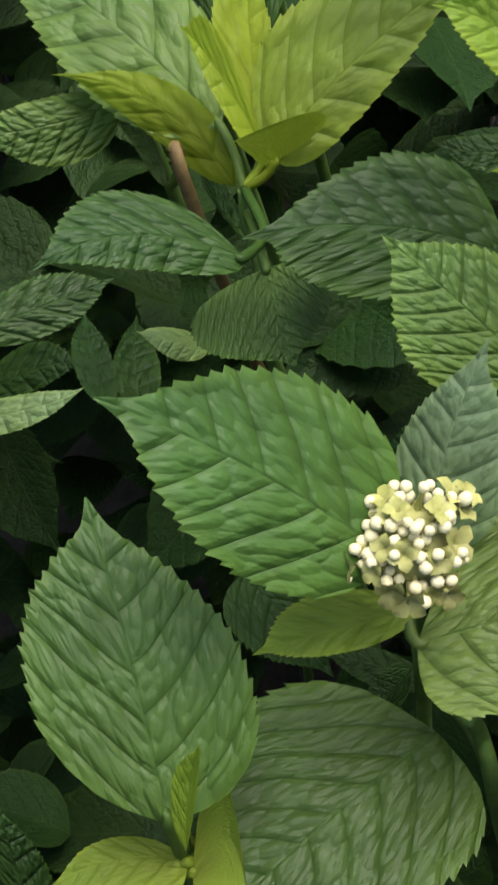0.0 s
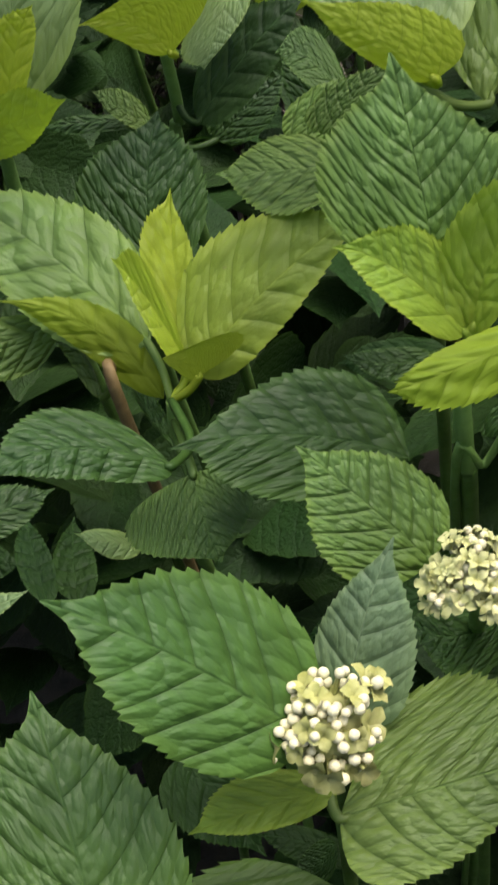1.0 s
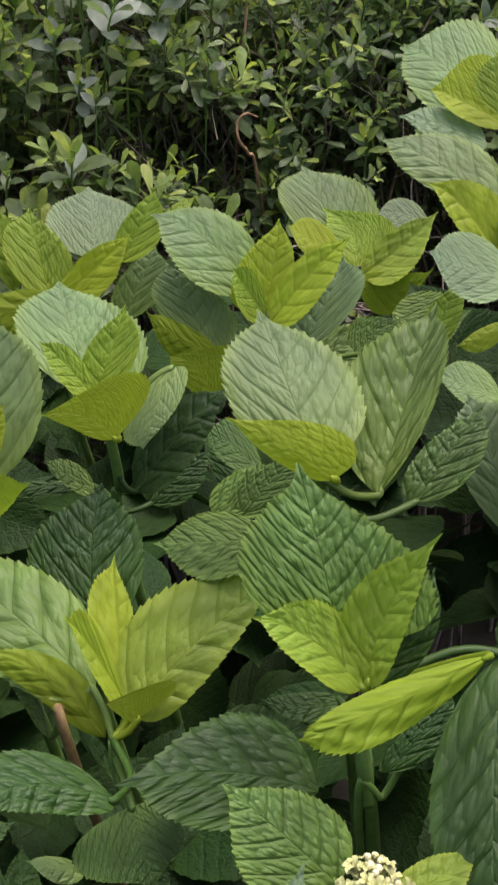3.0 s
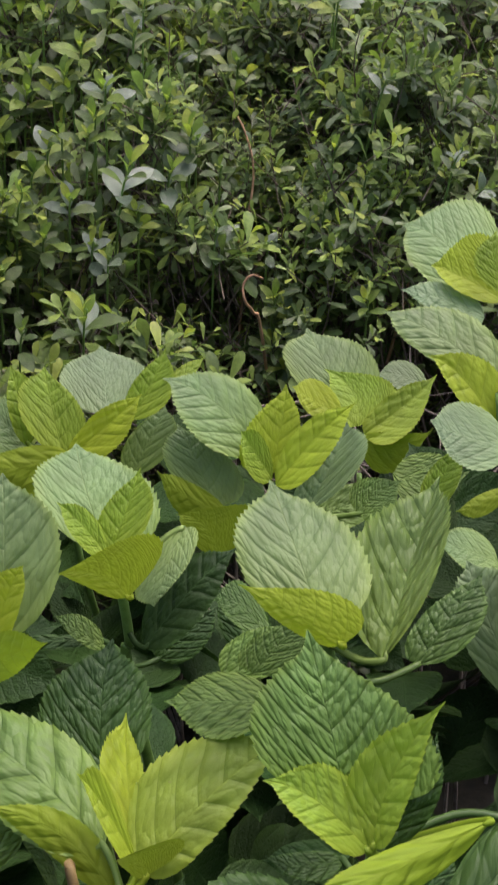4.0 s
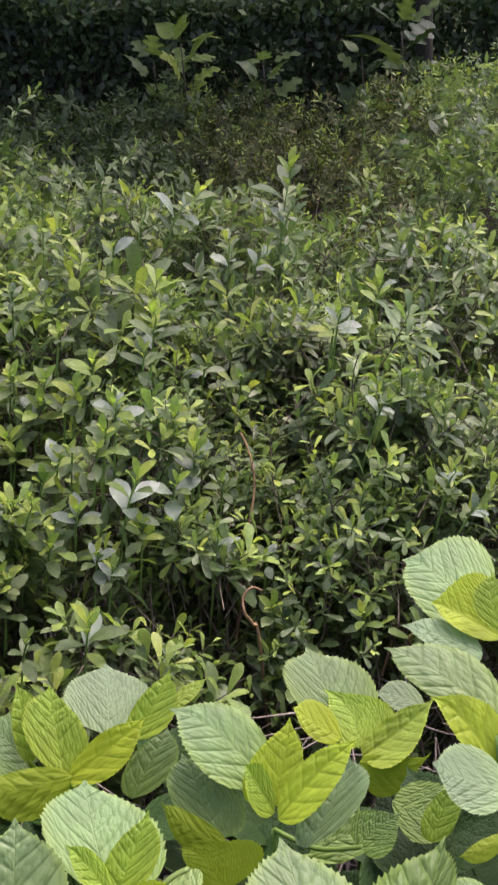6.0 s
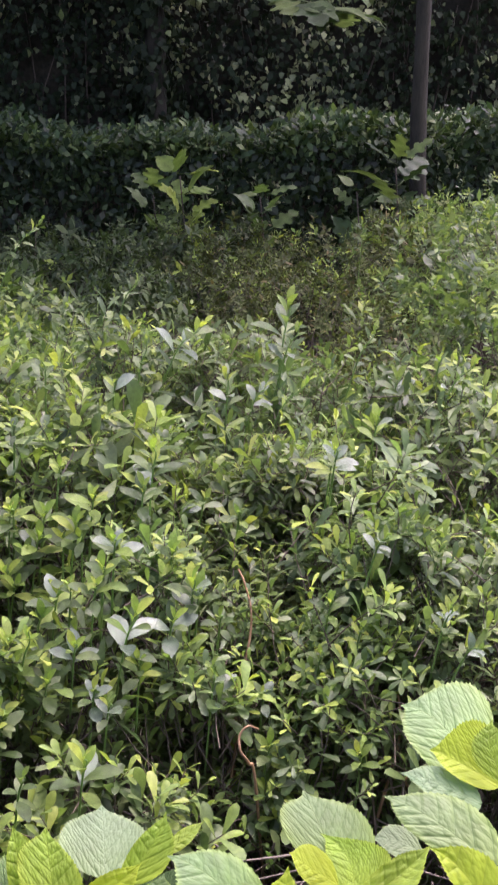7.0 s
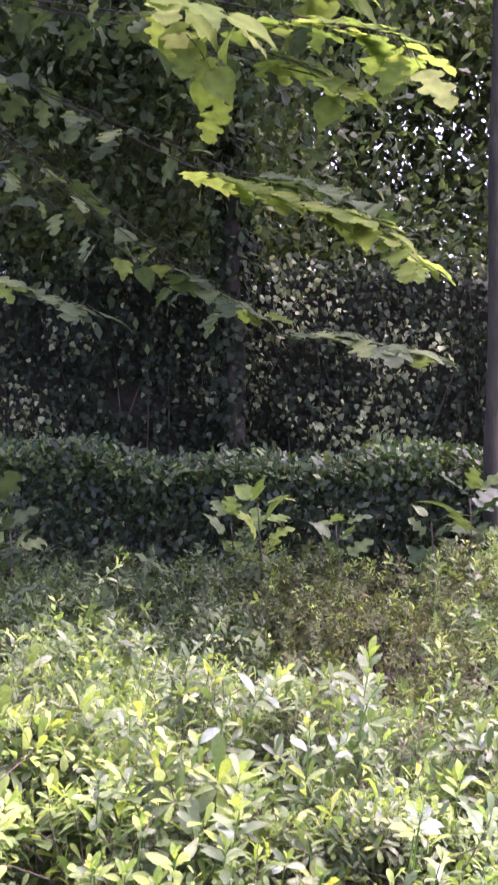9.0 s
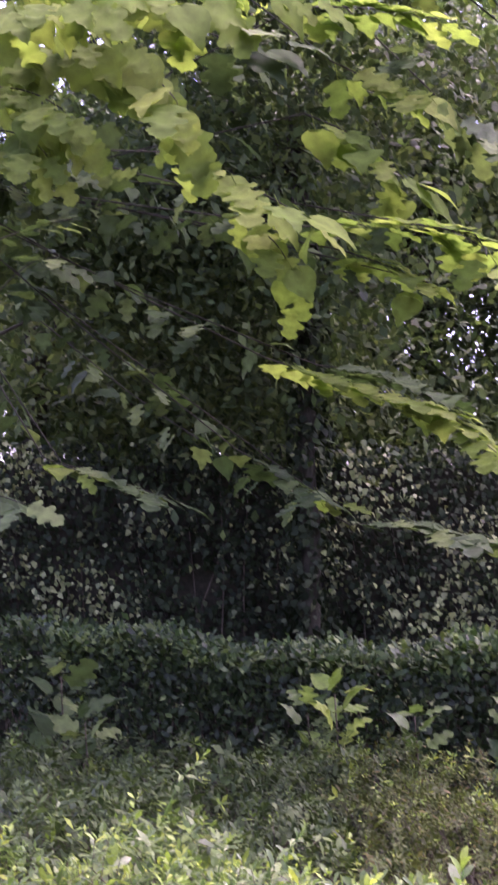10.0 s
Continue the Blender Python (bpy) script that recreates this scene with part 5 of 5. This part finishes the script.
# ---- ivy wall ----
wb = bmesh.new()
bmesh.ops.create_cube(wb, size=1, matrix=Matrix.LocRotScale((0, 9.75, 1.3), None, (16, 0.25, 2.6)))
wall = part("wall_north", wb, SOIL, None)
tagged(wall, "garden wall hidden under dark climbing ivy", "wall", kind="structure")
ivy = thing("climbing_ivy", (0, 9.6, 0), "dark glossy climbing ivy covering the garden wall", "ivy")
n = 25000
x, z = rng.uniform(-4.5, 4.5, n), rng.uniform(0.9, 2.75, n)
y = 9.58 - np.abs(rng.normal(size=n)) * 0.16
patch = np.sin(2.3 * x + 1.1 * z) + np.sin(5.1 * x - 3.7 * z + 1) + 0.8 * np.sin(9 * z + 3 * x)
keep = patch > -2.4
x, y, z = x[keep], y[keep], z[keep]
n = len(x)
patch = patch[keep]
# leaves hang flat in the gaps and turn up to the sky on the bulges, where pale ones (young) paint glints of light
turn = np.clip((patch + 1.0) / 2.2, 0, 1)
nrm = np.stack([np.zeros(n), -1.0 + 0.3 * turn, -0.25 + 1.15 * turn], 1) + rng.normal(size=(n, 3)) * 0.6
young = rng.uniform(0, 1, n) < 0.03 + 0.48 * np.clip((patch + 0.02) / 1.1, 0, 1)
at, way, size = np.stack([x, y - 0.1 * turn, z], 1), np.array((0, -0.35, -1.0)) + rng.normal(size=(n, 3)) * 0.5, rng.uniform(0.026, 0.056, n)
for name, some, stuff in (("foliage", ~young, IVY_LEAF), ("young_foliage", young, IVY_GLINT)):
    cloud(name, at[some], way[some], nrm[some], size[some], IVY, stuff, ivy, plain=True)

n = 2200
ang, z = rng.uniform(0, 2 * math.pi, n), rng.uniform(0.3, 4.2, n)
out = np.stack([np.cos(ang), np.sin(ang), np.zeros(n)], 1)
o = np.stack([-0.80 - 0.03 * z, np.full(n, 9.2), z], 1) + out * (0.07 + np.abs(rng.normal(size=n)) * 0.07)[:, None]
cloud("trunk_foliage", o, (0, 0, -1.0) + rng.normal(size=(n, 3)) * 0.5, out + (0, 0, 0.5) + rng.normal(size=(n, 3)) * 0.5, rng.uniform(0.035, 0.07, n), IVY, IVY_LEAF, ivy, plain=True)
m = 70
foot = np.stack([rng.uniform(-4.4, 4.4, m), np.full(m, 9.6), np.zeros(m)], 1)
strands("vine", foot, foot + np.stack([rng.normal(size=m) * 0.5, np.full(m, -0.03), rng.uniform(1.6, 2.7, m)], 1), 0.011, 0.004, TWIG, ivy, 0.06, 31)

# ---- trees ----


def tree(x, y, r, height, lean, label, crown, leaves, leaf_len, seed, limbs=36):
    t = thing("tree", (x, y, 0), label, "tree")
    rg = np.random.default_rng(seed)
    pts = glide([(x, y, -0.05), (x + lean * 0.3, y, height * 0.35), (x + lean * 0.6, y, height * 0.7), (x + lean, y, height)], 6)
    k = len(pts)
    pts = [p + Vector((math.sin(1.3 * i + seed), math.cos(1.7 * i + seed), 0)) * r * 0.16 * min(i, 1) for i, p in enumerate(pts)]
    tube("trunk", pts, [r * (1 + 0.07 * math.sin(2.1 * i + seed)) * (1.35 if i == 0 else 1.1 if i == 1 else 1.0) * (1 - 0.55 * i / k) for i in range(k)], BARK, t, 14)
    (cx, cy, cz), (rx, ry, rz) = crown
    c = rg.normal(size=(limbs, 3))
    c /= np.linalg.norm(c, axis=1, keepdims=True)
    c = c * rg.uniform(0.35, 1.0, (limbs, 1)) * (rx, ry, rz) + (cx, cy, cz)
    top = np.array(pts[-1])
    strands("limb", np.tile(top - (0, 0, height * 0.08), (limbs, 1)) + rg.normal(size=(limbs, 3)) * (0.02, 0.02, height * 0.04), c, r * 0.11, 0.004, BARK, t, 0.08, seed)
    who = rg.integers(0, limbs, leaves)
    o = c[who] + rg.normal(size=(leaves, 3)) * (0.42, 0.42, 0.32)
    nrm = np.array((0, -0.3, 1.0)) + rg.normal(size=(leaves, 3)) * 0.6
    cloud("crown", o, rg.normal(size=(leaves, 3)) + (0, 0, -0.4), nrm, leaf_len * rg.uniform(0.6, 1.3, leaves), LANCE, CROWN_LEAF, t, 1.6, plain=True)
    return t


IN_SHADE = "dark leafy tree behind the garden wall"
# the slim tree's crown is made wide to shade hedge and ivy
tree(0.695, 7.16, 0.048, 5.2, -0.045, "slim dark tree trunk standing at the hedge", ((1.0, 8.7, 6.5), (2.6, 1.8, 0.9)), 11000, 0.085, 11, 16)
tree(-0.80, 9.2, 0.08, 5.0, -0.2, "dark tree in the shade before the ivy wall", ((-1.9, 9.0, 4.4), (2.0, 1.2, 1.8)), 24000, 0.08, 12)
tree(-3.4, 10.8, 0.14, 5.0, 0.2, IN_SHADE, ((-2.5, 11.0, 3.6), (2.2, 1.3, 2.2)), 22000, 0.095, 13)
tree(2.6, 11.5, 0.14, 5.0, 0.2, IN_SHADE, ((1.9, 11.8, 4.1), (2.2, 1.4, 2.4)), 20000, 0.105, 14)
tree(-0.3, 12.6, 0.14, 5.5, 0.2, IN_SHADE, ((-0.9, 12.6, 5.0), (2.4, 1.4, 2.9)), 24000, 0.105, 15)
tree(1.5, 10.9, 0.06, 2.6, -0.3, IN_SHADE, ((0.0, 10.7, 2.75), (2.0, 0.4, 0.1)), 4500, 0.08, 19, 26)
tree(-2.2, 15.5, 0.16, 6.5, 0.2, IN_SHADE, ((-2.6, 15.5, 6.6), (3.0, 1.6, 3.5)), 34000, 0.15, 16)
tree(1.8, 16.0, 0.16, 6.5, 0.2, IN_SHADE, ((1.8, 16.0, 7.0), (2.6, 1.6, 3.6)), 19000, 0.165, 17)
tree(-3.4, 13.6, 0.14, 5.0, 0.3, IN_SHADE, ((-2.7, 13.6, 3.9), (2.0, 1.2, 2.0)), 13000, 0.11, 18)

# ---- overhanging broad-leaved tree ----
broad = thing("broad_leaved_tree", (-3.2, 6.2, 0), "broad-leaved tree with yellow-green leaves on drooping branches", "tree")
line = glide([(-3.2, 6.2, -0.05), (-3.1, 6.2, 1.6), (-2.8, 6.1, 3.2), (-2.3, 6.0, 4.8), (-1.6, 5.9, 6.2)], 6)
tube("trunk", line, [0.15 * (1.3 if i == 0 else 1) * (1 - 0.7 * i / len(line)) for i in range(len(line))], BARK, broad, 14)
HEART = ((0, 0.02, 0), (-0.06, 0.2, 0.0), (0.08, 0.42, 0.0), (0.3, 0.47, 0.01), (0.55, 0.36, 0.0), (0.8, 0.15, -0.03), (1, 0.01, -0.08))
LOBED = ((0, 0.03, 0), (-0.02, 0.26, 0.0), (0.14, 0.50, -0.02), (0.25, 0.33, 0.0), (0.40, 0.36, 0.0), (0.56, 0.42, -0.02), (0.64, 0.2, 0.0), (0.82, 0.13, -0.02), (1, 0.01, -0.06))

OAK = ((0, 0.03, 0), (0.05, 0.16, 0), (0.12, 0.35, -0.01), (0.20, 0.39, -0.02), (0.27, 0.21, 0), (0.36, 0.19, 0), (0.45, 0.40, -0.01), (0.55, 0.44, -0.02), (0.63, 0.23, 0), (0.72, 0.18, 0), (0.80, 0.28, -0.02), (0.90, 0.24, -0.03), (0.97, 0.12, -0.04), (1, 0.02, -0.05))

def broad_mesh(shape, seed):
    """A broad blade of unit length along +x, with a toothed rim, sunken veins and a thin stalk."""
    rg = random.Random(seed)
    vs, fs = [], []
    cols = (-1, -0.72, -0.4, 0, 0.4, 0.72, 1)
    dense = []
    for (u0, h0, z0), (u1, h1, z1) in zip(shape, shape[1:]):
        for s in range(2):
            k = s / 2
            dense.append((u0 + (u1 - u0) * k, h0 + (h1 - h0) * k, z0 + (z1 - z0) * k))
    dense.append(shape[-1])
    ph = rg.uniform(0, 6)
    for i, (u, h, z) in enumerate(dense):
        for c in cols:
            jag = (0.018 if i % 2 else -0.012) * (abs(c) == 1)
            vs.append((u + jag - 0.05 * abs(c) * u, c * (h + jag), z + 0.10 * abs(c) * h + 0.03 * math.sin(5 * u + 3 * c + ph) * abs(c) - 0.07 * u * u))
    for i in range(len(dense) - 1):
        for j in range(6):
            fs.append((i * 7 + j, (i + 1) * 7 + j, (i + 1) * 7 + j + 1, i * 7 + j + 1))
    tv, tf = tube_data([(-0.42, 0, 0.10), (-0.2, 0, 0.03), (0.02, 0, -0.004)], [0.012, 0.01, 0.008], 5)
    base = len(vs)
    vs += [tuple(p) for p in tv]
    fs += [tuple(k + base for k in f) for f in tf]
    me = bpy.data.meshes.new("leaf")
    me.from_pydata(vs, [], fs)
    return smooth(me)


BLADES = {}


def blades_of(material):
    """Five broad blades in that material, made once."""
    if material.name not in BLADES:
        BLADES[material.name] = [broad_mesh(shape, k) for k, shape in enumerate((OAK, LOBED, OAK, HEART, OAK))]
        for me in BLADES[material.name]:
            me.materials.append(material)
    return BLADES[material.name]


BOUGHS = []
for pts in (((-2.85, 6.1, 3.1), (-2.3, 5.7, 4.4), (-1.3, 5.4, 5.3), (0.2, 5.6, 5.6), (1.3, 6.0, 5.5)), ((-3.1, 6.2, 2.1), (-2.6, 6.1, 2.6), (-2.2, 6.1, 2.85), (-1.9, 6.1, 3.0)),
        ((-2.95, 6.15, 2.6), (-2.5, 5.8, 3.1), (-2.2, 5.5, 3.4), (-1.9, 5.3, 3.6))):
    limb = glide(pts, 14)
    BOUGHS += limb
    tube("limb", limb, [0.026 - 0.02 * i / (len(limb) - 1) for i in range(len(limb))], BARK, broad, 8)


def spray(points, count, size, material, face):
    """A branch with broad leaves in two rows: lying flat, tilted, or hanging down."""
    fall, lean, roll = {"flat": (0.12, 0.25, 0.25), "tilt": (0.45, 0.9, 0.45), "hang": (1.1, 2.2, 0.6)}[face]
    pts = glide(points, 6)
    k = len(pts)
    run = (pts[0] - pts[3]).normalized()
    root = min(BOUGHS[:-1], key=lambda p: (p - pts[0]).length * (2.2 - (p - pts[0]).normalized().dot(run)))
    BOUGHS.remove(root)
    gap = (root - pts[0]).length
    link = glide([root, root.lerp(pts[0], 0.5) + run * gap * 0.05, pts[0]], 5)[:-1]
    full = [*link, *pts]
    branch = tube("branch", full, [0.0036 + (0.0018 - 0.0036) * i / (len(full) - 1) for i in range(len(full))], BARK, broad, 6)
    spray.seed += 1
    rg = random.Random(spray.seed)
    count = max(2, int(count * 1.7))
    for i in range(count):
        f = (i + 0.6) / count * (k - 1)
        a = min(int(f), k - 2)
        p = pts[a].lerp(pts[a + 1], f - a)
        d = (pts[a + 1] - pts[a]).normalized()
        side = d.cross(Vector((0, 0, 1))).normalized() * (1 if i % 2 else -1)
        way = (side * rg.uniform(0.4, 1.0) + d * rg.uniform(0.3, 1.0) - Vector((0, 0, fall * rg.uniform(0.5, 1.5)))).normalized()
        up = Vector((rg.uniform(-roll, roll), -lean * rg.uniform(0.3, 1.2), 1.0))
        z = (up - way * up.dot(way)).normalized()
        m = Matrix((way, z.cross(way), z)).transposed().to_4x4()
        s = size * rg.uniform(0.62, 1.08)
        m.translation = p + way * s * 0.42
        ob = part("leaf", blades_of(material)[rg.randrange(5)], None, branch)
        ob.matrix_basis = m @ Matrix.Diagonal((s, s, s, 1))
    # smaller leaves on the inner length of the branch, in the dark crown tone to sink into the background
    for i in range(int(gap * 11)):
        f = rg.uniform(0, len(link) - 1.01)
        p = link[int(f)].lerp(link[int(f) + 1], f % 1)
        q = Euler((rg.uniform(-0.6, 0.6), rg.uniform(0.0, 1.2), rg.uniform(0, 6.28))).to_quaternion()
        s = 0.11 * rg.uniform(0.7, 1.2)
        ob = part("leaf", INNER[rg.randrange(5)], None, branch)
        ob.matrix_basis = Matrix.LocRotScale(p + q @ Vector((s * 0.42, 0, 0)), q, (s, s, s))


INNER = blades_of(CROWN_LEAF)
# shaded branches take the darker CROWN_LEAF: the shade is in the colour
spray.seed = 40
spray([(-1.37, 3.62, 3.37), (-1.21, 3.67, 3.37), (-1.02, 3.61, 3.35), (-0.92, 3.77, 3.36)], 14, 0.16, BROAD_LEAF, "hang")
spray([(-1.34, 3.54, 3.18), (-1.21, 3.59, 3.18), (-1.08, 3.52, 3.10), (-1.07, 3.68, 3.09)], 13, 0.15, BROAD_LEAF, "hang")
spray([(-0.97, 3.67, 3.38), (-0.88, 3.73, 3.29), (-0.77, 3.66, 3.16), (-0.77, 3.82, 3.11)], 12, 0.16, BROAD_LEAF, "hang")
spray([(-1.37, 3.55, 3.05), (-1.25, 3.60, 3.06), (-1.14, 3.53, 2.99), (-1.15, 3.68, 2.99)], 10, 0.13, BROAD_LEAF, "hang")
spray([(-1.13, 3.73, 3.62), (-0.97, 3.78, 3.60), (-0.81, 3.72, 3.53), (-0.72, 3.88, 3.56)], 12, 0.17, BROAD_LEAF, "hang")
spray([(-0.84, 3.92, 3.09), (-0.67, 3.98, 3.03), (-0.50, 3.93, 2.93), (-0.39, 4.10, 2.90)], 9, 0.16, BROAD_LEAF, "tilt")
spray([(-0.64, 4.06, 2.98), (-0.58, 4.11, 2.90), (-0.49, 4.04, 2.79), (-0.46, 4.21, 2.68)], 7, 0.14, BROAD_LEAF, "hang")
spray([(-0.46, 4.39, 2.97), (-0.23, 4.45, 2.99), (-0.00, 4.40, 2.96), (0.15, 4.57, 2.93)], 15, 0.17, BROAD_LEAF, "flat")
spray([(0.11, 4.37, 2.93), (0.14, 4.42, 2.90), (0.15, 4.31, 2.84)], 2, 0.19, BROAD_LEAF, "hang")
spray([(-0.35, 4.52, 2.92), (-0.20, 4.58, 2.88), (-0.04, 4.49, 2.79)], 9, 0.14, BROAD_LEAF, "flat")
spray([(-0.11, 4.56, 2.83), (-0.09, 4.60, 2.81), (-0.08, 4.49, 2.77)], 1, 0.13, BROAD_LEAF, "hang")
spray([(-0.66, 5.01, 2.62), (-0.39, 5.08, 2.54), (-0.13, 5.05, 2.47), (0.04, 5.20, 2.42), (0.22, 5.07, 2.26)], 24, 0.16, BROAD_LEAF, "flat")
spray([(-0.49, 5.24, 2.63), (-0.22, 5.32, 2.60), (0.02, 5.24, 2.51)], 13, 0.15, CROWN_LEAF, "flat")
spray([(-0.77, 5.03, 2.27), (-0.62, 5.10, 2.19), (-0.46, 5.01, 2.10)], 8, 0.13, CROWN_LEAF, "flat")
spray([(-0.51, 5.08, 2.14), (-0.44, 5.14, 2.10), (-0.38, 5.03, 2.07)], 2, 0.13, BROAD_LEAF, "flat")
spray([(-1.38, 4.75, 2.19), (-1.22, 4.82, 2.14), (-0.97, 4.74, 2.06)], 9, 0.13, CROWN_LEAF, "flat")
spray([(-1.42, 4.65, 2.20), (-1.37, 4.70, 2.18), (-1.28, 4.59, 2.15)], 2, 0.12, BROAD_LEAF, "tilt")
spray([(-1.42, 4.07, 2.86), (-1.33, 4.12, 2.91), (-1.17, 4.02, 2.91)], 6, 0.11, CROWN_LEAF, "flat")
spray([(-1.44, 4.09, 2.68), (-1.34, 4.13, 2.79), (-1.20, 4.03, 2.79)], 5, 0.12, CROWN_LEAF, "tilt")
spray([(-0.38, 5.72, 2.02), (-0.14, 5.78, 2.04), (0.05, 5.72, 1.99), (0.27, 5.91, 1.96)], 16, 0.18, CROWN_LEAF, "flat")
spray([(-0.48, 4.55, 3.42), (-0.32, 4.61, 3.36), (-0.18, 4.55, 3.23), (-0.10, 4.72, 3.18)], 10, 0.17, BROAD_LEAF, "tilt")
spray([(-0.40, 4.74, 3.68), (-0.21, 4.81, 3.61), (-0.05, 4.72, 3.54)], 9, 0.16, BROAD_LEAF, "tilt")
spray([(-0.52, 4.50, 3.79), (-0.29, 4.57, 3.81), (-0.01, 4.50, 3.73)], 12, 0.17, BROAD_LEAF, "flat")
spray([(0.02, 4.81, 3.52), (0.14, 4.87, 3.45), (0.28, 4.78, 3.33)], 9, 0.16, CROWN_LEAF, "tilt")
spray([(-0.75, 4.09, 3.54), (-0.65, 4.15, 3.52), (-0.51, 4.05, 3.51)], 6, 0.18, CROWN_LEAF, "tilt")
spray([(-1.37, 3.42, 3.37), (-1.22, 3.46, 3.40), (-1.03, 3.40, 3.39), (-0.98, 3.55, 3.48)], 13, 0.16, BROAD_LEAF, "hang")
spray([(-1.50, 3.77, 3.66), (-1.27, 3.84, 3.69), (-1.00, 3.76, 3.66)], 12, 0.17, BROAD_LEAF, "hang")
spray([(-0.86, 4.25, 3.79), (-0.70, 4.31, 3.83), (-0.46, 4.23, 3.76)], 9, 0.18, BROAD_LEAF, "tilt")
spray([(-1.53, 4.14, 2.06), (-1.43, 4.20, 2.03), (-1.32, 4.09, 2.00)], 4, 0.13, CROWN_LEAF, "tilt")
spray([(-1.95, 4.26, 4.29), (-1.25, 4.75, 4.40), (-0.63, 5.03, 4.42), (0.26, 5.15, 4.42)], 24, 0.17, BROAD_LEAF, "tilt")
spray([(-1.89, 4.67, 4.28), (-1.07, 4.98, 4.33), (-0.44, 5.47, 4.38), (0.28, 5.57, 4.35)], 24, 0.16, BROAD_LEAF, "tilt")

# more of its crown, overhead and out of view, added to shade hedge and low shrubs
for k, (centre, reach, n) in enumerate((((-0.9, 8.0, 6.9), (3.0, 1.7, 0.7), 8000), ((-0.5, 6.3, 6.4), (2.0, 1.5, 0.6), 5000))):
    c = rng.normal(size=(90, 3))
    c /= np.linalg.norm(c, axis=1, keepdims=True)
    c = c * rng.uniform(0.3, 1, (90, 1)) * reach + centre
    strands("limb", np.tile((-1.7, 5.95, 5.8), (90, 1)) + rng.normal(size=(90, 3)) * 0.1, c, 0.012, 0.005, BARK, broad, 0.08, 91 + k)
    o = c[rng.integers(0, 90, n)] + rng.normal(size=(n, 3)) * (0.4, 0.4, 0.25)
    cloud("crown", o, rng.normal(size=(n, 3)) * (1, 1, 0.5) + (0, 0, -0.3), np.array((0, 0, 1.0)) + rng.normal(size=(n, 3)) * 0.4, rng.uniform(0.11, 0.18, n), IVY, BROAD_LEAF, broad, plain=True)

# ---- broad-leaved seedlings before the hedge ----


def seedling(x, y, z, count, size, material, seed, label):
    rg = random.Random(seed)
    plant = thing("seedling", (x, y, 0), label, "seedling", "seedlings before the hedge")
    line = glide([(x, y, -0.02), (x + 0.04, y, z * 0.5), (x, y, z)], 6)
    tube("stem", line, [0.007 - 0.004 * i / len(line) for i in range(len(line))], TWIG, plant, 7)
    for i in range(count):
        p = line[-1 - min(i // 3, len(line) - 2)]
        ang = i * 2.4
        way = Vector((math.cos(ang), math.sin(ang), rg.uniform(0.1, 1.1))).normalized()
        up = Vector((rg.uniform(-0.6, 0.6), rg.uniform(-0.9, 0.2), 1.0))
        zz = (up - way * up.dot(way)).normalized()
        m = Matrix((way, zz.cross(way), zz)).transposed().to_4x4()
        s = size * rg.uniform(0.7, 1.15)
        m.translation = p + way * s * 0.42
        ob = part("leaf", blades_of(material)[rg.randrange(5)], None, plant)
        ob.matrix_basis = m @ Matrix.Diagonal((s, s * rg.uniform(0.6, 0.85), s, 1))


YOUNG = "young broad-leaved plant rising above the low shrubs"
seedling(-0.52, 6.9, 1.22, 28, 0.17, TIP_LEAF, 1, YOUNG)
seedling(-0.66, 6.95, 1.12, 22, 0.14, SHRUB_LEAF, 2, YOUNG)
seedling(-0.12, 6.9, 1.12, 28, 0.14, SHRUB_LEAF, 3, YOUNG)
seedling(-1.80, 6.4, 1.3, 70, 0.2, CROWN_LEAF, 4, "dark broad-leaved plant beside the hedge")
seedling(-1.65, 6.3, 1.1, 40, 0.15, CROWN_LEAF, 5, "dark broad-leaved plant beside the hedge")
seedling(0.55, 6.9, 1.27, 50, 0.2, HEDGE_TOP, 6, "dark broad-leaved plant by the tree trunk")
seedling(0.36, 6.9, 1.15, 24, 0.16, HEDGE_TOP, 7, "dark broad-leaved plant by the tree trunk")
